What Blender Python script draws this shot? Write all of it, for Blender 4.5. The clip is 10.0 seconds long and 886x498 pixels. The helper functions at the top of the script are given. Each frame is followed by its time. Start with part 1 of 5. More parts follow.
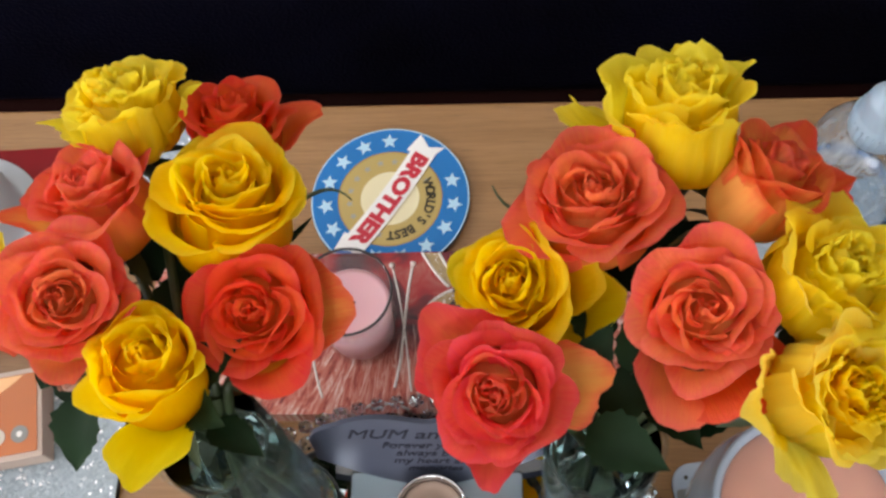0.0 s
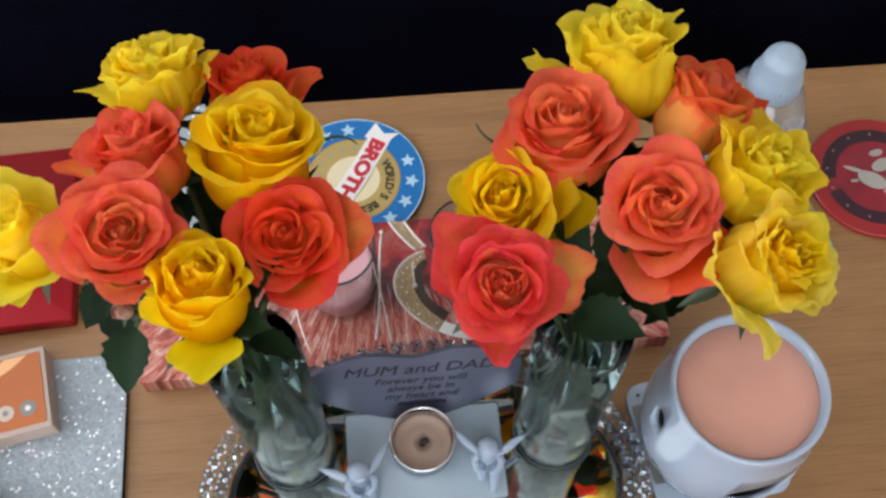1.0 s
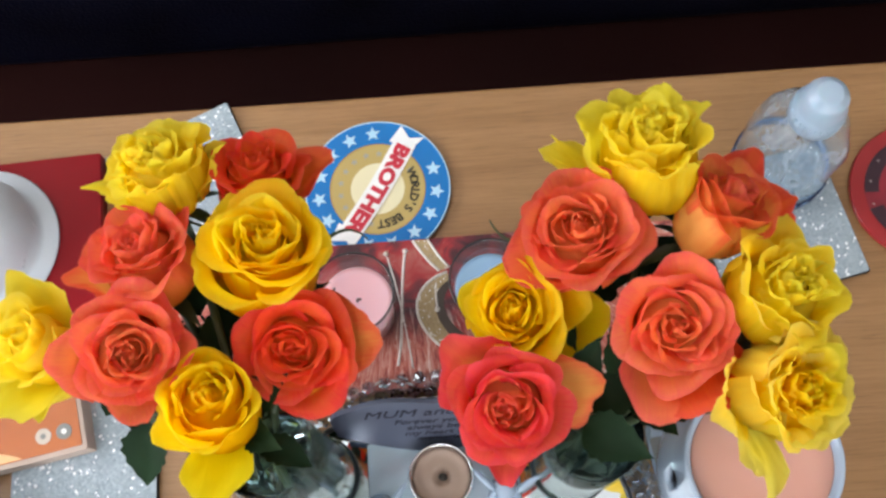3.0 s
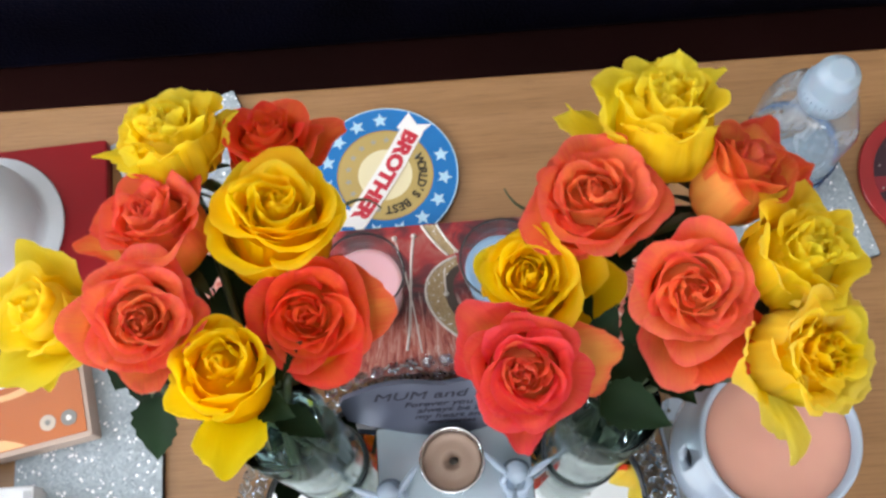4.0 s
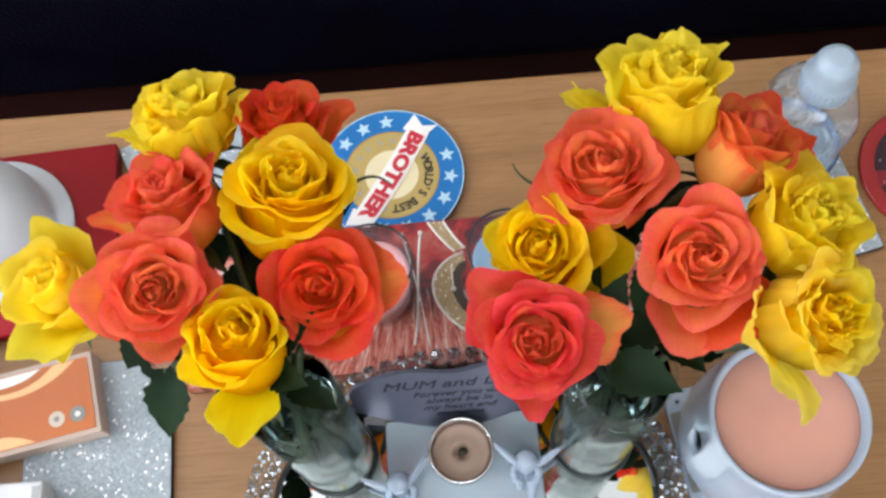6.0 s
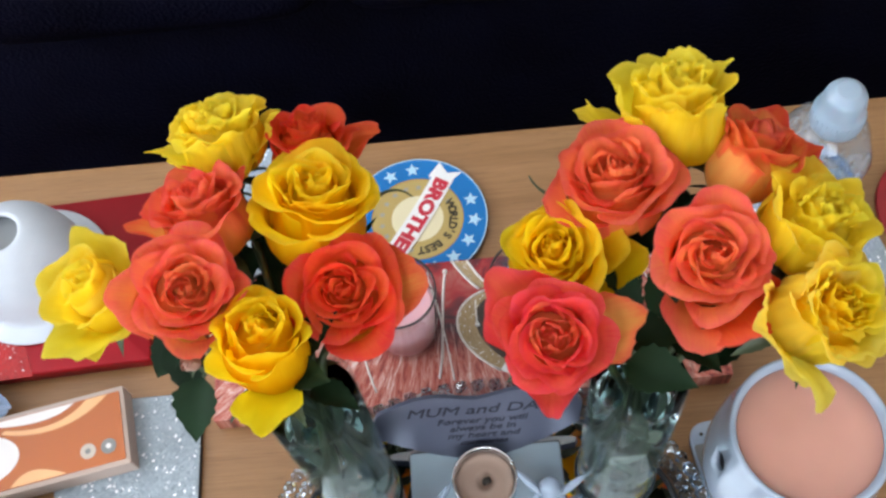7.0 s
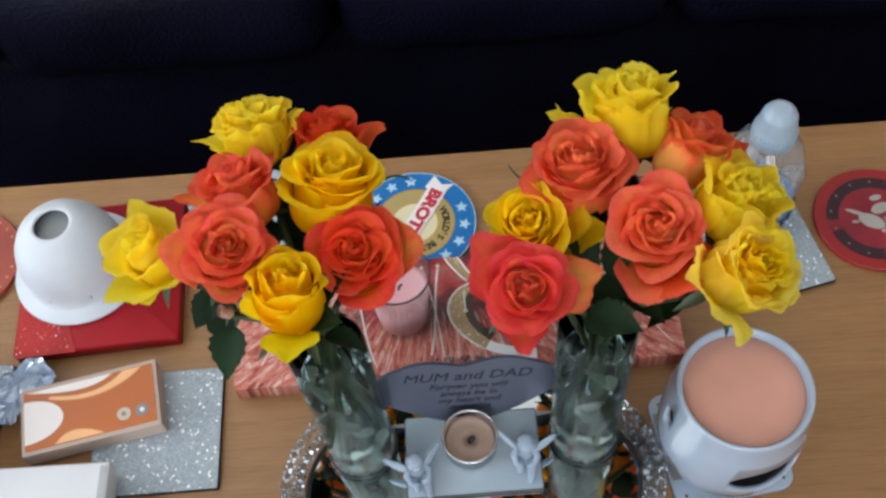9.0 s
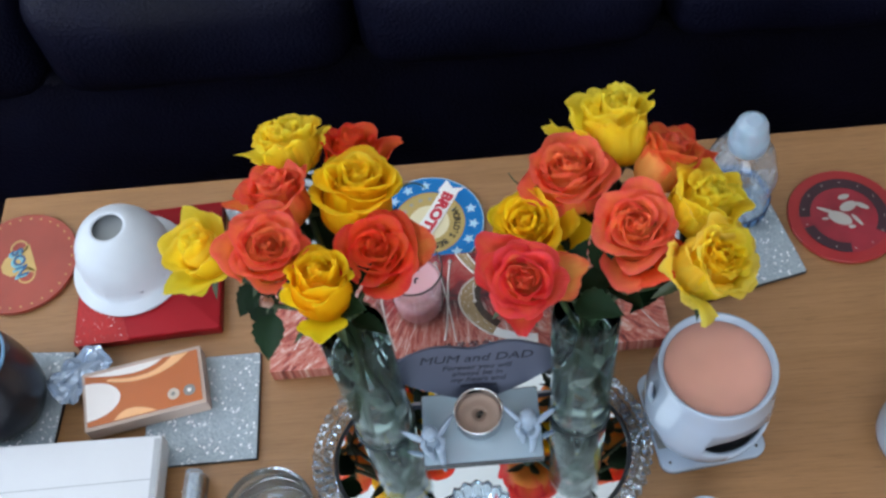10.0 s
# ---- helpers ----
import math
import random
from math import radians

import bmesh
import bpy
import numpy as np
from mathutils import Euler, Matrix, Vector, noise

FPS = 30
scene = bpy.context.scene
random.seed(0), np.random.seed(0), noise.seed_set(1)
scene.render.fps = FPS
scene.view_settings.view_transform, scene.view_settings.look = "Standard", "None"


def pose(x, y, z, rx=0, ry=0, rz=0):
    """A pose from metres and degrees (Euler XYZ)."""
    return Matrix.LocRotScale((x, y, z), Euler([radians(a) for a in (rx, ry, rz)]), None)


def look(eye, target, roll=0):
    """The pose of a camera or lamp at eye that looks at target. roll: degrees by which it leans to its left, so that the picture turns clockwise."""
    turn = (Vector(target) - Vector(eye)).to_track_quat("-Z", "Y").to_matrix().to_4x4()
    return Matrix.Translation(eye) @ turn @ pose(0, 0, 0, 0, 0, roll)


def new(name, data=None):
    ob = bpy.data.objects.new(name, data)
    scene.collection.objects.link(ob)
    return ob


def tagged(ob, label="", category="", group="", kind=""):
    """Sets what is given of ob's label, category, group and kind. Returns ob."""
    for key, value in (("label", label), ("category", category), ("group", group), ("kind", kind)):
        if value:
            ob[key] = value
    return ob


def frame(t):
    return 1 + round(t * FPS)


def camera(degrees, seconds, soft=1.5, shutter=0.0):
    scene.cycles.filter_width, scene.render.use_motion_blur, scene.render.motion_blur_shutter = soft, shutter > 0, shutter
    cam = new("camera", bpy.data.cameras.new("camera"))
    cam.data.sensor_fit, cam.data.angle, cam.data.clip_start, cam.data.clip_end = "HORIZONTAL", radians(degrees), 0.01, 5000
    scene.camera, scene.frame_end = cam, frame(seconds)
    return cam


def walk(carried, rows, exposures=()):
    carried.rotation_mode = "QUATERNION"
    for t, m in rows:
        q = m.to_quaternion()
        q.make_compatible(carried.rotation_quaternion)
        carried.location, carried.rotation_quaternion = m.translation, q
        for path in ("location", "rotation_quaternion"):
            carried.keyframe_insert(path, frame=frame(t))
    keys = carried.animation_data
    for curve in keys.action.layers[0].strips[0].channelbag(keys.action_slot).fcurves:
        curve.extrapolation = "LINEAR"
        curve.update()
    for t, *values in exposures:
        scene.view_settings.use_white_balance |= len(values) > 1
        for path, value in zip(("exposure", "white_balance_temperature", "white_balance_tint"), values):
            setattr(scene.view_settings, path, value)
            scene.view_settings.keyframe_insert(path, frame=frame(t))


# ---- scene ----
cam = camera(46.8, 10.0, soft=2.7)
PATH = [
    (0, 0.0150, 0.0634, 0.5749, 23.46, 4.35, 1.48),
    (0.5, -0.0122, 0.0228, 0.6080, 25.48, 2.18, -0.71),
    (1, -0.0363, -0.0216, 0.6178, 26.72, 0.01, -4.66),
    (1.5, 0.0142, -0.0535, 0.6420, 28.64, 2.19, -1.21),
    (2, 0.0088, -0.0286, 0.6641, 25.23, 3.10, -1.27),
    (2.5, 0.0061, 0.0613, 0.6773, 21.05, 3.11, -1.24),
    (3, -0.0065, 0.1018, 0.6602, 16.64, 2.68, -3.06),
    (4.5, -0.0182, 0.0714, 0.6474, 18.59, 2.43, -3.38),
    (5, -0.0136, 0.0723, 0.6455, 18.68, 2.57, -3.59),
    (5.5, -0.0223, 0.0725, 0.6472, 19.20, 2.28, -3.77),
    (5.7, -0.0247, 0.0642, 0.6455, 19.58, 2.32, -3.82),
    (7, -0.0210, -0.0099, 0.6370, 27.27, 4.47, -3.17),
    (7.5, -0.0154, -0.0241, 0.6308, 29.41, 5.38, -3.13),
    (8, -0.0111, -0.0539, 0.6229, 29.63, 6.17, -3.53),
    (8.5, -0.0126, -0.0613, 0.6357, 30.86, 3.66, -2.03),
    (9, -0.0200, -0.1070, 0.7010, 31.26, 3.80, -2.56),
    (9.5, -0.0210, -0.1670, 0.7850, 31.11, 4.21, -2.47),
    (10, -0.0120, -0.1560, 0.7820, 31.06, 4.83, -2.45),
]
EXPOSURES = [(0, -0.36, 7400, 15), (1, -0.42, 7000, 14), (2, -0.24, 6650, 6), (3, -0.1, 7000, 12), (5.7, -0.1, 7100, 13), (7, -0.18, 6700, 12), (8, -0.34, 6250, 10), (8.5, -0.36, 6500, 11), (9, -0.52, 6900, 11), (9.5, -0.52, 6250, 9), (10, -0.52, 6300, 10)]
walk(cam, [(t, pose(x, y, z, rx, ry, rz)) for t, x, y, z, rx, ry, rz in PATH], EXPOSURES)

# ---- light: a wide window in the wall to the left, a pale room around ----
world = bpy.data.worlds.new("sky")
scene.world = world
world.use_nodes = True
wn = world.node_tree
sky = wn.nodes.new("ShaderNodeTexSky")
sky.sky_type, sky.sun_disc = "NISHITA", False
sky.sun_elevation, sky.sun_rotation = radians(35), radians(200)
wn.links.new(sky.outputs[0], wn.nodes["Background"].inputs[0])
wn.nodes["Background"].inputs[1].default_value = 0.1


def area(name, eye, target, w, h, watts, colour):
    d = bpy.data.lights.new(name, "AREA")
    d.shape, d.size, d.size_y, d.energy, d.color = "RECTANGLE", w, h, watts, colour
    ob = new(name, d)
    ob.matrix_world = look(eye, target)
    return ob


area("window_light", (-2.28, 0.20, 1.01), (0.0, 0.20, 2.9), 1.7, 1.15, 104, (0.80, 0.89, 1.0))
area("window_light", (-0.2, -2.28, 1.01), (-0.2, 0.0, 2.9), 1.7, 1.15, 80, (0.83, 0.91, 1.0))

# ---- materials ----


class Mat:
    """A node material under construction."""

    def __init__(self, name, colour=(0.5, 0.5, 0.5), rough=0.5, metal=0.0, **more):
        self.m = bpy.data.materials.new(name)
        self.m.use_nodes = True
        self.t = self.m.node_tree
        self.b = self.t.nodes["Principled BSDF"]
        self.out = self.t.nodes["Material Output"]
        self.put("Base Color", (*colour, 1)).put("Roughness", rough).put("Metallic", metal)
        for k, v in more.items():
            self.put(k.replace("_", " "), v)

    def put(self, socket, value):
        self.b.inputs[socket].default_value = value
        return self

    def node(self, kind, **props):
        n = self.t.nodes.new("ShaderNode" + kind)
        for k, v in props.items():
            if isinstance(k, str) and k in n.inputs:
                n.inputs[k].default_value = v
        return n

    def link(self, a, b):
        self.t.links.new(a, b)

    def coords(self, which="Object", scale=(1, 1, 1)):
        c, mp = self.node("TexCoord"), self.node("Mapping", Scale=scale)
        self.link(c.outputs[which], mp.inputs[0])
        return mp.outputs[0]

    def noise(self, vec, scale, detail=4.0, rough=0.6, distortion=0.0):
        n = self.node("TexNoise", Scale=scale, Detail=detail, Roughness=rough, Distortion=distortion)
        if vec is not None:
            self.link(vec, n.inputs["Vector"])
        return n.outputs[0]

    def ramp(self, fac, stops):
        r = self.node("ValToRGB")
        e = r.color_ramp.elements
        while len(e) < len(stops):
            e.new(0.5)
        for el, (p, c) in zip(e, stops):
            el.position, el.color = p, (*c, 1) if len(c) == 3 else c
        self.link(fac, r.inputs[0])
        return r.outputs[0]

    def mix(self, fac, a, b, mode="MIX"):
        n = self.t.nodes.new("ShaderNodeMix")
        n.data_type, n.blend_type = "RGBA", mode
        for sock, v in ((n.inputs[0], fac), (n.inputs[6], a), (n.inputs[7], b)):
            if hasattr(v, "links"):
                self.link(v, sock)
            else:
                sock.default_value = v if isinstance(v, (int, float)) else (*v, 1)
        return n.outputs[2]

    def colour(self, sock):
        self.link(sock, self.b.inputs["Base Color"])
        return self

    def rough(self, fac, lo, hi):
        n = self.node("MapRange")
        n.inputs[3].default_value, n.inputs[4].default_value = lo, hi
        self.link(fac, n.inputs[0])
        self.link(n.outputs[0], self.b.inputs["Roughness"])
        return self

    def bump(self, height, strength=0.2, distance=0.001):
        n = self.node("Bump", Strength=strength, Distance=distance)
        self.link(height, n.inputs["Height"])
        self.link(n.outputs[0], self.b.inputs["Normal"])
        return self


def plain(name, colour, rough=0.5, metal=0.0, grain=60.0, spread=0.12, bump=0.1, **more):
    """A surface with a little mottling, wear in its gloss, and fine relief."""
    k = Mat(name, colour, rough, metal, **more)
    v = k.coords()
    n1, n2 = k.noise(v, grain * 0.2, 3), k.noise(v, grain * 6, 5)
    dark = tuple(c * (1 - spread) for c in colour)
    light = tuple(min(1, c * (1 + spread)) for c in colour)
    k.colour(k.ramp(n1, [(0.3, dark), (0.7, light)]))
    k.rough(n1, max(0.02, rough - 0.08), min(1, rough + 0.1))
    if bump:
        k.bump(n2, bump, 0.0004)
    return k.m


def make_wood():
    k = Mat("oak_veneer", rough=0.38)
    v = k.coords("Object", (1.3, 22, 22))
    fine = k.coords("Object", (9, 320, 320))
    broad = k.noise(v, 2.2, 6, 0.6, 0.9)
    lines = k.noise(fine, 3.0, 5, 0.7)
    pores = k.noise(k.coords("Object", (30, 900, 900)), 1.0, 3, 0.6)
    base = k.ramp(broad, [(0.25, (0.235, 0.112, 0.043)), (0.5, (0.315, 0.160, 0.064)), (0.75, (0.38, 0.20, 0.086))])
    c = k.mix(0.35, base, k.ramp(lines, [(0.35, (0.190, 0.087, 0.033)), (0.6, (0.38, 0.20, 0.082))]))
    c = k.mix(k.ramp(pores, [(0.33, (0.6, 0.6, 0.6)), (0.42, (0, 0, 0))]), c, (0.17, 0.082, 0.035))
    k.colour(c).rough(k.noise(k.coords(), 9, 3), 0.30, 0.48).bump(lines, 0.12, 0.0003)
    return k.m


def make_petal(name, base, mid, edge, vein, wander=0.22, thin=0.5):
    """Petal colours from the foot to the rim, with veins that run up it and a thin, light-passing body; each petal has turned a little more or less."""
    k = Mat(name, mid, 0.5, Specular_IOR_Level=0.22)
    uv = k.node("UVMap")
    sep = k.node("SeparateXYZ")
    k.link(uv.outputs[0], sep.inputs[0])
    info = k.node("ObjectInfo")

    def calc(op, p, q, r=0.0):
        n = k.node("Math")
        n.operation = op
        for sock, val in zip(n.inputs, (p, q, r)):
            if isinstance(val, (int, float)):
                sock.default_value = val
            else:
                k.link(val, sock)
        return n.outputs[0]

    blot = k.noise(k.coords("Object"), 48, 4, 0.6)
    mp = k.node("Mapping", Scale=(9, 0.9, 1))
    k.link(uv.outputs[0], mp.inputs[0])
    flame = k.noise(mp.outputs[0], 1.0, 4, 0.6, 0.5)
    # the turn of colour: height on the petal, blotches, tongues from the foot, and the petal's own age
    turn = calc("MULTIPLY_ADD", blot, 0.42, calc("SUBTRACT", sep.outputs[1], 0.21))
    turn = calc("MULTIPLY_ADD", flame, 0.50, calc("SUBTRACT", turn, 0.25))
    turn = calc("MULTIPLY_ADD", info.outputs["Random"], wander, calc("SUBTRACT", turn, wander / 2))
    side = calc("ABSOLUTE", calc("SUBTRACT", sep.outputs[0], 0.5), 0.0)
    turn = calc("MULTIPLY_ADD", side, 0.30, calc("SUBTRACT", turn, 0.08))
    c = k.ramp(turn, [(0.20, base), (0.62, mid), (0.97, edge)])
    mp = k.node("Mapping", Scale=(34, 2.2, 1))
    k.link(uv.outputs[0], mp.inputs[0])
    veins = k.noise(mp.outputs[0], 1.6, 4, 0.6, 0.3)
    c = k.mix(k.ramp(veins, [(0.42, (0.20, 0.20, 0.20)), (0.60, (0, 0, 0))]), c, vein)
    hsv = k.node("HueSaturation")
    mr = k.node("MapRange")
    mr.inputs[3].default_value, mr.inputs[4].default_value = 0.490, 0.508
    k.link(info.outputs["Random"], mr.inputs[0])
    k.link(mr.outputs[0], hsv.inputs["Hue"])
    mv = k.node("MapRange")
    mv.inputs[3].default_value, mv.inputs[4].default_value = 1.04, 0.90
    k.link(info.outputs["Random"], mv.inputs[0])
    k.link(mv.outputs[0], hsv.inputs["Value"])
    k.link(c, hsv.inputs["Color"])
    c = hsv.outputs[0]
    rim = k.ramp(sep.outputs[1], [(0.92, (0, 0, 0)), (0.99, (0.45, 0.45, 0.45))])
    c = k.mix(rim, c, tuple(0.90 * e + 0.05 for e in edge))
    mp2 = k.node("Mapping", Scale=(7, 1.6, 1))
    k.link(uv.outputs[0], mp2.inputs[0])
    creases = k.noise(mp2.outputs[0], 1.3, 5, 0.65, 0.8)
    relief = calc("MULTIPLY_ADD", creases, 3.0, veins)
    k.colour(c).bump(relief, 0.55, 0.0008)
    tr = k.node("BsdfTranslucent")
    k.link(c, tr.inputs[0])
    ms = k.node("MixShader")
    ms.inputs[0].default_value = thin
    k.link(k.b.outputs[0], ms.inputs[1])
    k.link(tr.outputs[0], ms.inputs[2])
    k.link(ms.outputs[0], k.out.inputs[0])
    return k.m


def make_glitter(name, a, b, cell=750.0, spark=0.965):
    """Fine flakes on a pale ground, tilted a little: most are dull, a few are painted near white as glints."""
    k = Mat(name, a, 0.45, 0.2)
    v = k.coords()
    vo = k.node("TexVoronoi", Scale=cell)
    k.link(v, vo.inputs["Vector"])
    sp = k.node("SeparateColor")
    k.link(vo.outputs["Color"], sp.inputs[0])
    wash = k.ramp(k.noise(v, 30, 3), [(0.35, a), (0.65, b)])
    fl = k.ramp(sp.outputs[0], [(0.0, tuple(x * 0.86 for x in a)), (1.0, tuple(x * 1.1 for x in b))])
    c = k.mix(0.5, wash, fl)
    # glints put into the colour: cells above spark turn near white
    k.colour(k.mix(k.ramp(sp.outputs[1], [(spark - 0.01, (0, 0, 0)), (spark + 0.01, (1, 1, 1))]), c, (0.95, 0.96, 0.97)))
    k.rough(sp.outputs[2], 0.3, 0.65)
    nm = k.node("NormalMap", Strength=0.16)
    k.link(vo.outputs["Color"], nm.inputs["Color"])
    k.link(nm.outputs[0], k.b.inputs["Normal"])
    return k.m


def make_clear(name, tint=(0.95, 0.98, 0.98), rough=0.03, ior=1.45, body=0.04, painted_haze=(0.72, 0.82, 0.82)):
    """Thin clear glass or plastic: light goes straight through, the gloss rises towards grazing angles; a pale streaky
    haze is painted in.
    """
    k = Mat(name, (1, 1, 1), rough)
    tr, gl, lw, fr, ms = k.node("BsdfTransparent"), k.node("BsdfGlossy"), k.node("LayerWeight"), k.node("Math"), k.node("MixShader")
    tr.inputs[0].default_value = (*tint, 1)
    gl.inputs["Roughness"].default_value = rough
    lw.inputs["Blend"].default_value = 0.5
    fr.operation = "POWER"
    fr.inputs[1].default_value = 5.0
    gain = k.node("Math")
    gain.operation = "MULTIPLY_ADD"
    gain.inputs[1].default_value, gain.inputs[2].default_value = 0.9 * (ior - 1) / 0.5, 0.075 * (ior - 1)
    k.link(lw.outputs["Facing"], fr.inputs[0])
    k.link(fr.outputs[0], gain.inputs[0])
    k.link(gain.outputs[0], ms.inputs[0])
    k.link(gl.outputs[0], ms.inputs[2])
    # pale diffuse streaks stand in for milky reflections and highlights
    di, film, m2 = k.node("BsdfDiffuse"), k.node("BsdfTranslucent"), k.node("MixShader")
    di.inputs[0].default_value = film.inputs[0].default_value = (*painted_haze, 1)
    m3 = k.node("MixShader")
    k.link(di.outputs[0], m3.inputs[1])
    k.link(film.outputs[0], m3.inputs[2])
    streak = k.noise(k.coords("Object", (1, 1, 0.35)), 95, 4, 0.6, 0.8)
    mr = k.node("MapRange")
    mr.inputs[1].default_value, mr.inputs[2].default_value = 0.35, 0.75
    mr.inputs[3].default_value, mr.inputs[4].default_value = body * 0.2, body * 2.0
    k.link(streak, mr.inputs[0])
    k.link(mr.outputs[0], m2.inputs[0])
    k.link(tr.outputs[0], m2.inputs[1])
    k.link(m3.outputs[0], m2.inputs[2])
    k.link(m2.outputs[0], ms.inputs[1])
    k.link(ms.outputs[0], k.out.inputs[0])
    return k.m


def make_leather():
    k = Mat("navy_leather", (0.008, 0.010, 0.024), 0.5, Specular_IOR_Level=0.11)
    v = k.coords()
    vo = k.node("TexVoronoi", Scale=260)
    k.link(v, vo.inputs["Vector"])
    n = k.noise(v, 7, 4)
    k.colour(k.ramp(n, [(0.3, (0.0016, 0.0018, 0.0065)), (0.7, (0.0048, 0.0056, 0.0185))]))
    k.rough(n, 0.45, 0.62)
    k.bump(vo.outputs["Distance"], 0.6, 0.0016)
    return k.m


def make_print():
    """The printed canvas: dark red at the back, breaking into pale pink brush strokes that fan out to the front and the sides."""
    k = Mat("canvas_print", rough=0.33)
    v = k.coords("Object", (1, 1, 1))
    sep = k.node("SeparateXYZ")
    k.link(v, sep.inputs[0])

    def calc(op, a, b, c=None):
        n = k.node("Math")
        n.operation = op
        for sock, val in zip(n.inputs, (a, b, c)):
            if val is None:
                continue
            if isinstance(val, (int, float)):
                sock.default_value = val
            else:
                k.link(val, sock)
        return n.outputs[0]

    x, y = sep.outputs[0], sep.outputs[1]
    back = calc("SUBTRACT", 0.085, y)
    angle = calc("ARCTAN2", calc("ADD", x, 0.012), back)
    reach = calc("SQRT", calc("ADD", calc("MULTIPLY", x, x), calc("MULTIPLY", back, back)), None)
    fan = k.node("CombineXYZ")
    k.link(calc("MULTIPLY", angle, 26.0), fan.inputs[0])
    k.link(calc("MULTIPLY", reach, 34.0), fan.inputs[1])
    st = k.noise(fan.outputs[0], 1.15, 6, 0.72, 1.2)
    fine = k.noise(fan.outputs[0], 5.5, 4, 0.6, 0.4)
    patch = k.noise(v, 42, 3, 0.5, 1.2)
    red = k.ramp(patch, [(0.38, (0.045, 0.008, 0.014)), (0.50, (0.16, 0.012, 0.02)), (0.60, (0.36, 0.016, 0.022)), (0.74, (0.42, 0.14, 0.11))])
    pale = k.ramp(st, [(0.36, (0.12, 0.016, 0.020)), (0.46, (0.46, 0.095, 0.065)), (0.56, (0.58, 0.27, 0.22)), (0.67, (0.80, 0.71, 0.67))])
    side = calc("MULTIPLY_ADD", calc("ABSOLUTE", calc("ADD", x, 0.005), None), 9.0, -0.62)
    front = calc("MULTIPLY_ADD", y, -15.0, -0.10)
    where = calc("MULTIPLY_ADD", st, 0.8, calc("ADD", calc("MAXIMUM", side, front), -0.30))
    c = k.mix(k.ramp(where, [(0.02, (0, 0, 0)), (0.30, (1, 1, 1))]), red, pale)
    c = k.mix(k.ramp(fine, [(0.69, (0, 0, 0)), (0.75, (0.7, 0.7, 0.7))]), c, (0.82, 0.78, 0.75))
    k.colour(c)
    k.bump(st, 0.25, 0.0005)
    return k.m


WOOD = make_wood()
LEATHER = make_leather()
PRINT = make_print()
YELLOW = make_petal("petal_yellow", (0.99, 0.63, 0.006), (0.99, 0.70, 0.008), (0.99, 0.775, 0.018), (0.98, 0.61, 0.005), thin=0.62)
GOLD = make_petal("petal_gold", (0.99, 0.63, 0.006), (0.99, 0.67, 0.008), (0.99, 0.735, 0.014), (0.98, 0.58, 0.005), thin=0.62)
LEMON = make_petal("petal_lemon", (0.99, 0.72, 0.012), (0.99, 0.785, 0.018), (0.99, 0.835, 0.06), (0.99, 0.85, 0.12), thin=0.62)
PALE = make_petal("petal_pale_lemon", (0.80, 0.72, 0.10), (0.97, 0.78, 0.07), (0.97, 0.82, 0.14), (0.97, 0.71, 0.03), thin=0.6)
CORAL = make_petal("petal_coral", (0.98, 0.47, 0.06), (0.96, 0.255, 0.082), (0.91, 0.130, 0.088), (0.97, 0.33, 0.07))
ORANGE = make_petal("petal_orange", (0.97, 0.40, 0.025), (0.94, 0.165, 0.034), (0.89, 0.070, 0.036), (0.95, 0.22, 0.026))
ROSY = make_petal("petal_rosy", (0.97, 0.42, 0.06), (0.92, 0.140, 0.072), (0.84, 0.052, 0.066), (0.94, 0.18, 0.06))
APRICOT = make_petal("petal_apricot", (0.97, 0.62, 0.14), (0.97, 0.42, 0.10), (0.90, 0.115, 0.050), (0.96, 0.46, 0.10), 0.34)
PEACH = make_petal("petal_peach_heart", (0.98, 0.44, 0.08), (0.98, 0.32, 0.095), (0.95, 0.19, 0.090), (0.98, 0.38, 0.075), 0.4)
EMBER = make_petal("petal_ember_heart", (0.97, 0.30, 0.03), (0.95, 0.18, 0.034), (0.90, 0.085, 0.036), (0.95, 0.21, 0.028), 0.3)
STEM = plain("stem_green", (0.028, 0.048, 0.016), 0.5, spread=0.3)
LEAF = plain("leaf_green", (0.007, 0.021, 0.008), 0.55, spread=0.35, grain=120, Specular_IOR_Level=0.1)
LEAF_WET = plain("leaf_under_water", (0.075, 0.105, 0.080), 0.5, spread=0.6, grain=160, Specular_IOR_Level=0.2)
LEAF_PALE = plain("pale_leaf_under_water", (0.26, 0.29, 0.25), 0.5, spread=0.35, grain=120, Specular_IOR_Level=0.2)
RING_GLASS = plain("dark_glass_edge", (0.012, 0.022, 0.026), 0.3)
# one blue-grey averages what the mirrored holder base reflects
PLATE = plain("plate_reflection_grey", (0.36, 0.46, 0.53), 0.08, spread=0.10, grain=40, bump=0.0, Specular_IOR_Level=0.8)
INK = plain("black_ink", (0.034, 0.035, 0.050), 0.6, Specular_IOR_Level=0.1)
BUD = plain("bud_green_pink", (0.42, 0.25, 0.20), 0.5, spread=0.3)
GLASS = make_clear("vase_glass", (0.90, 0.95, 0.95), 0.03, 1.14, 0.04)
WATER = Mat("water", (0.60, 0.75, 0.75), 0.0, 0.0, Transmission_Weight=1.0, IOR=1.16).m
CRYSTAL = Mat("cut_crystal", (0.66, 0.77, 0.87), 0.0, 0.0, Transmission_Weight=1.0, IOR=1.5).m
CLEAR = make_clear("clear_glass", (0.97, 0.98, 0.98), 0.03, 1.3, 0.03)
PET = make_clear("clear_plastic", (0.90, 0.95, 0.98), 0.06, 1.6, 0.26, (0.74, 0.85, 0.96))
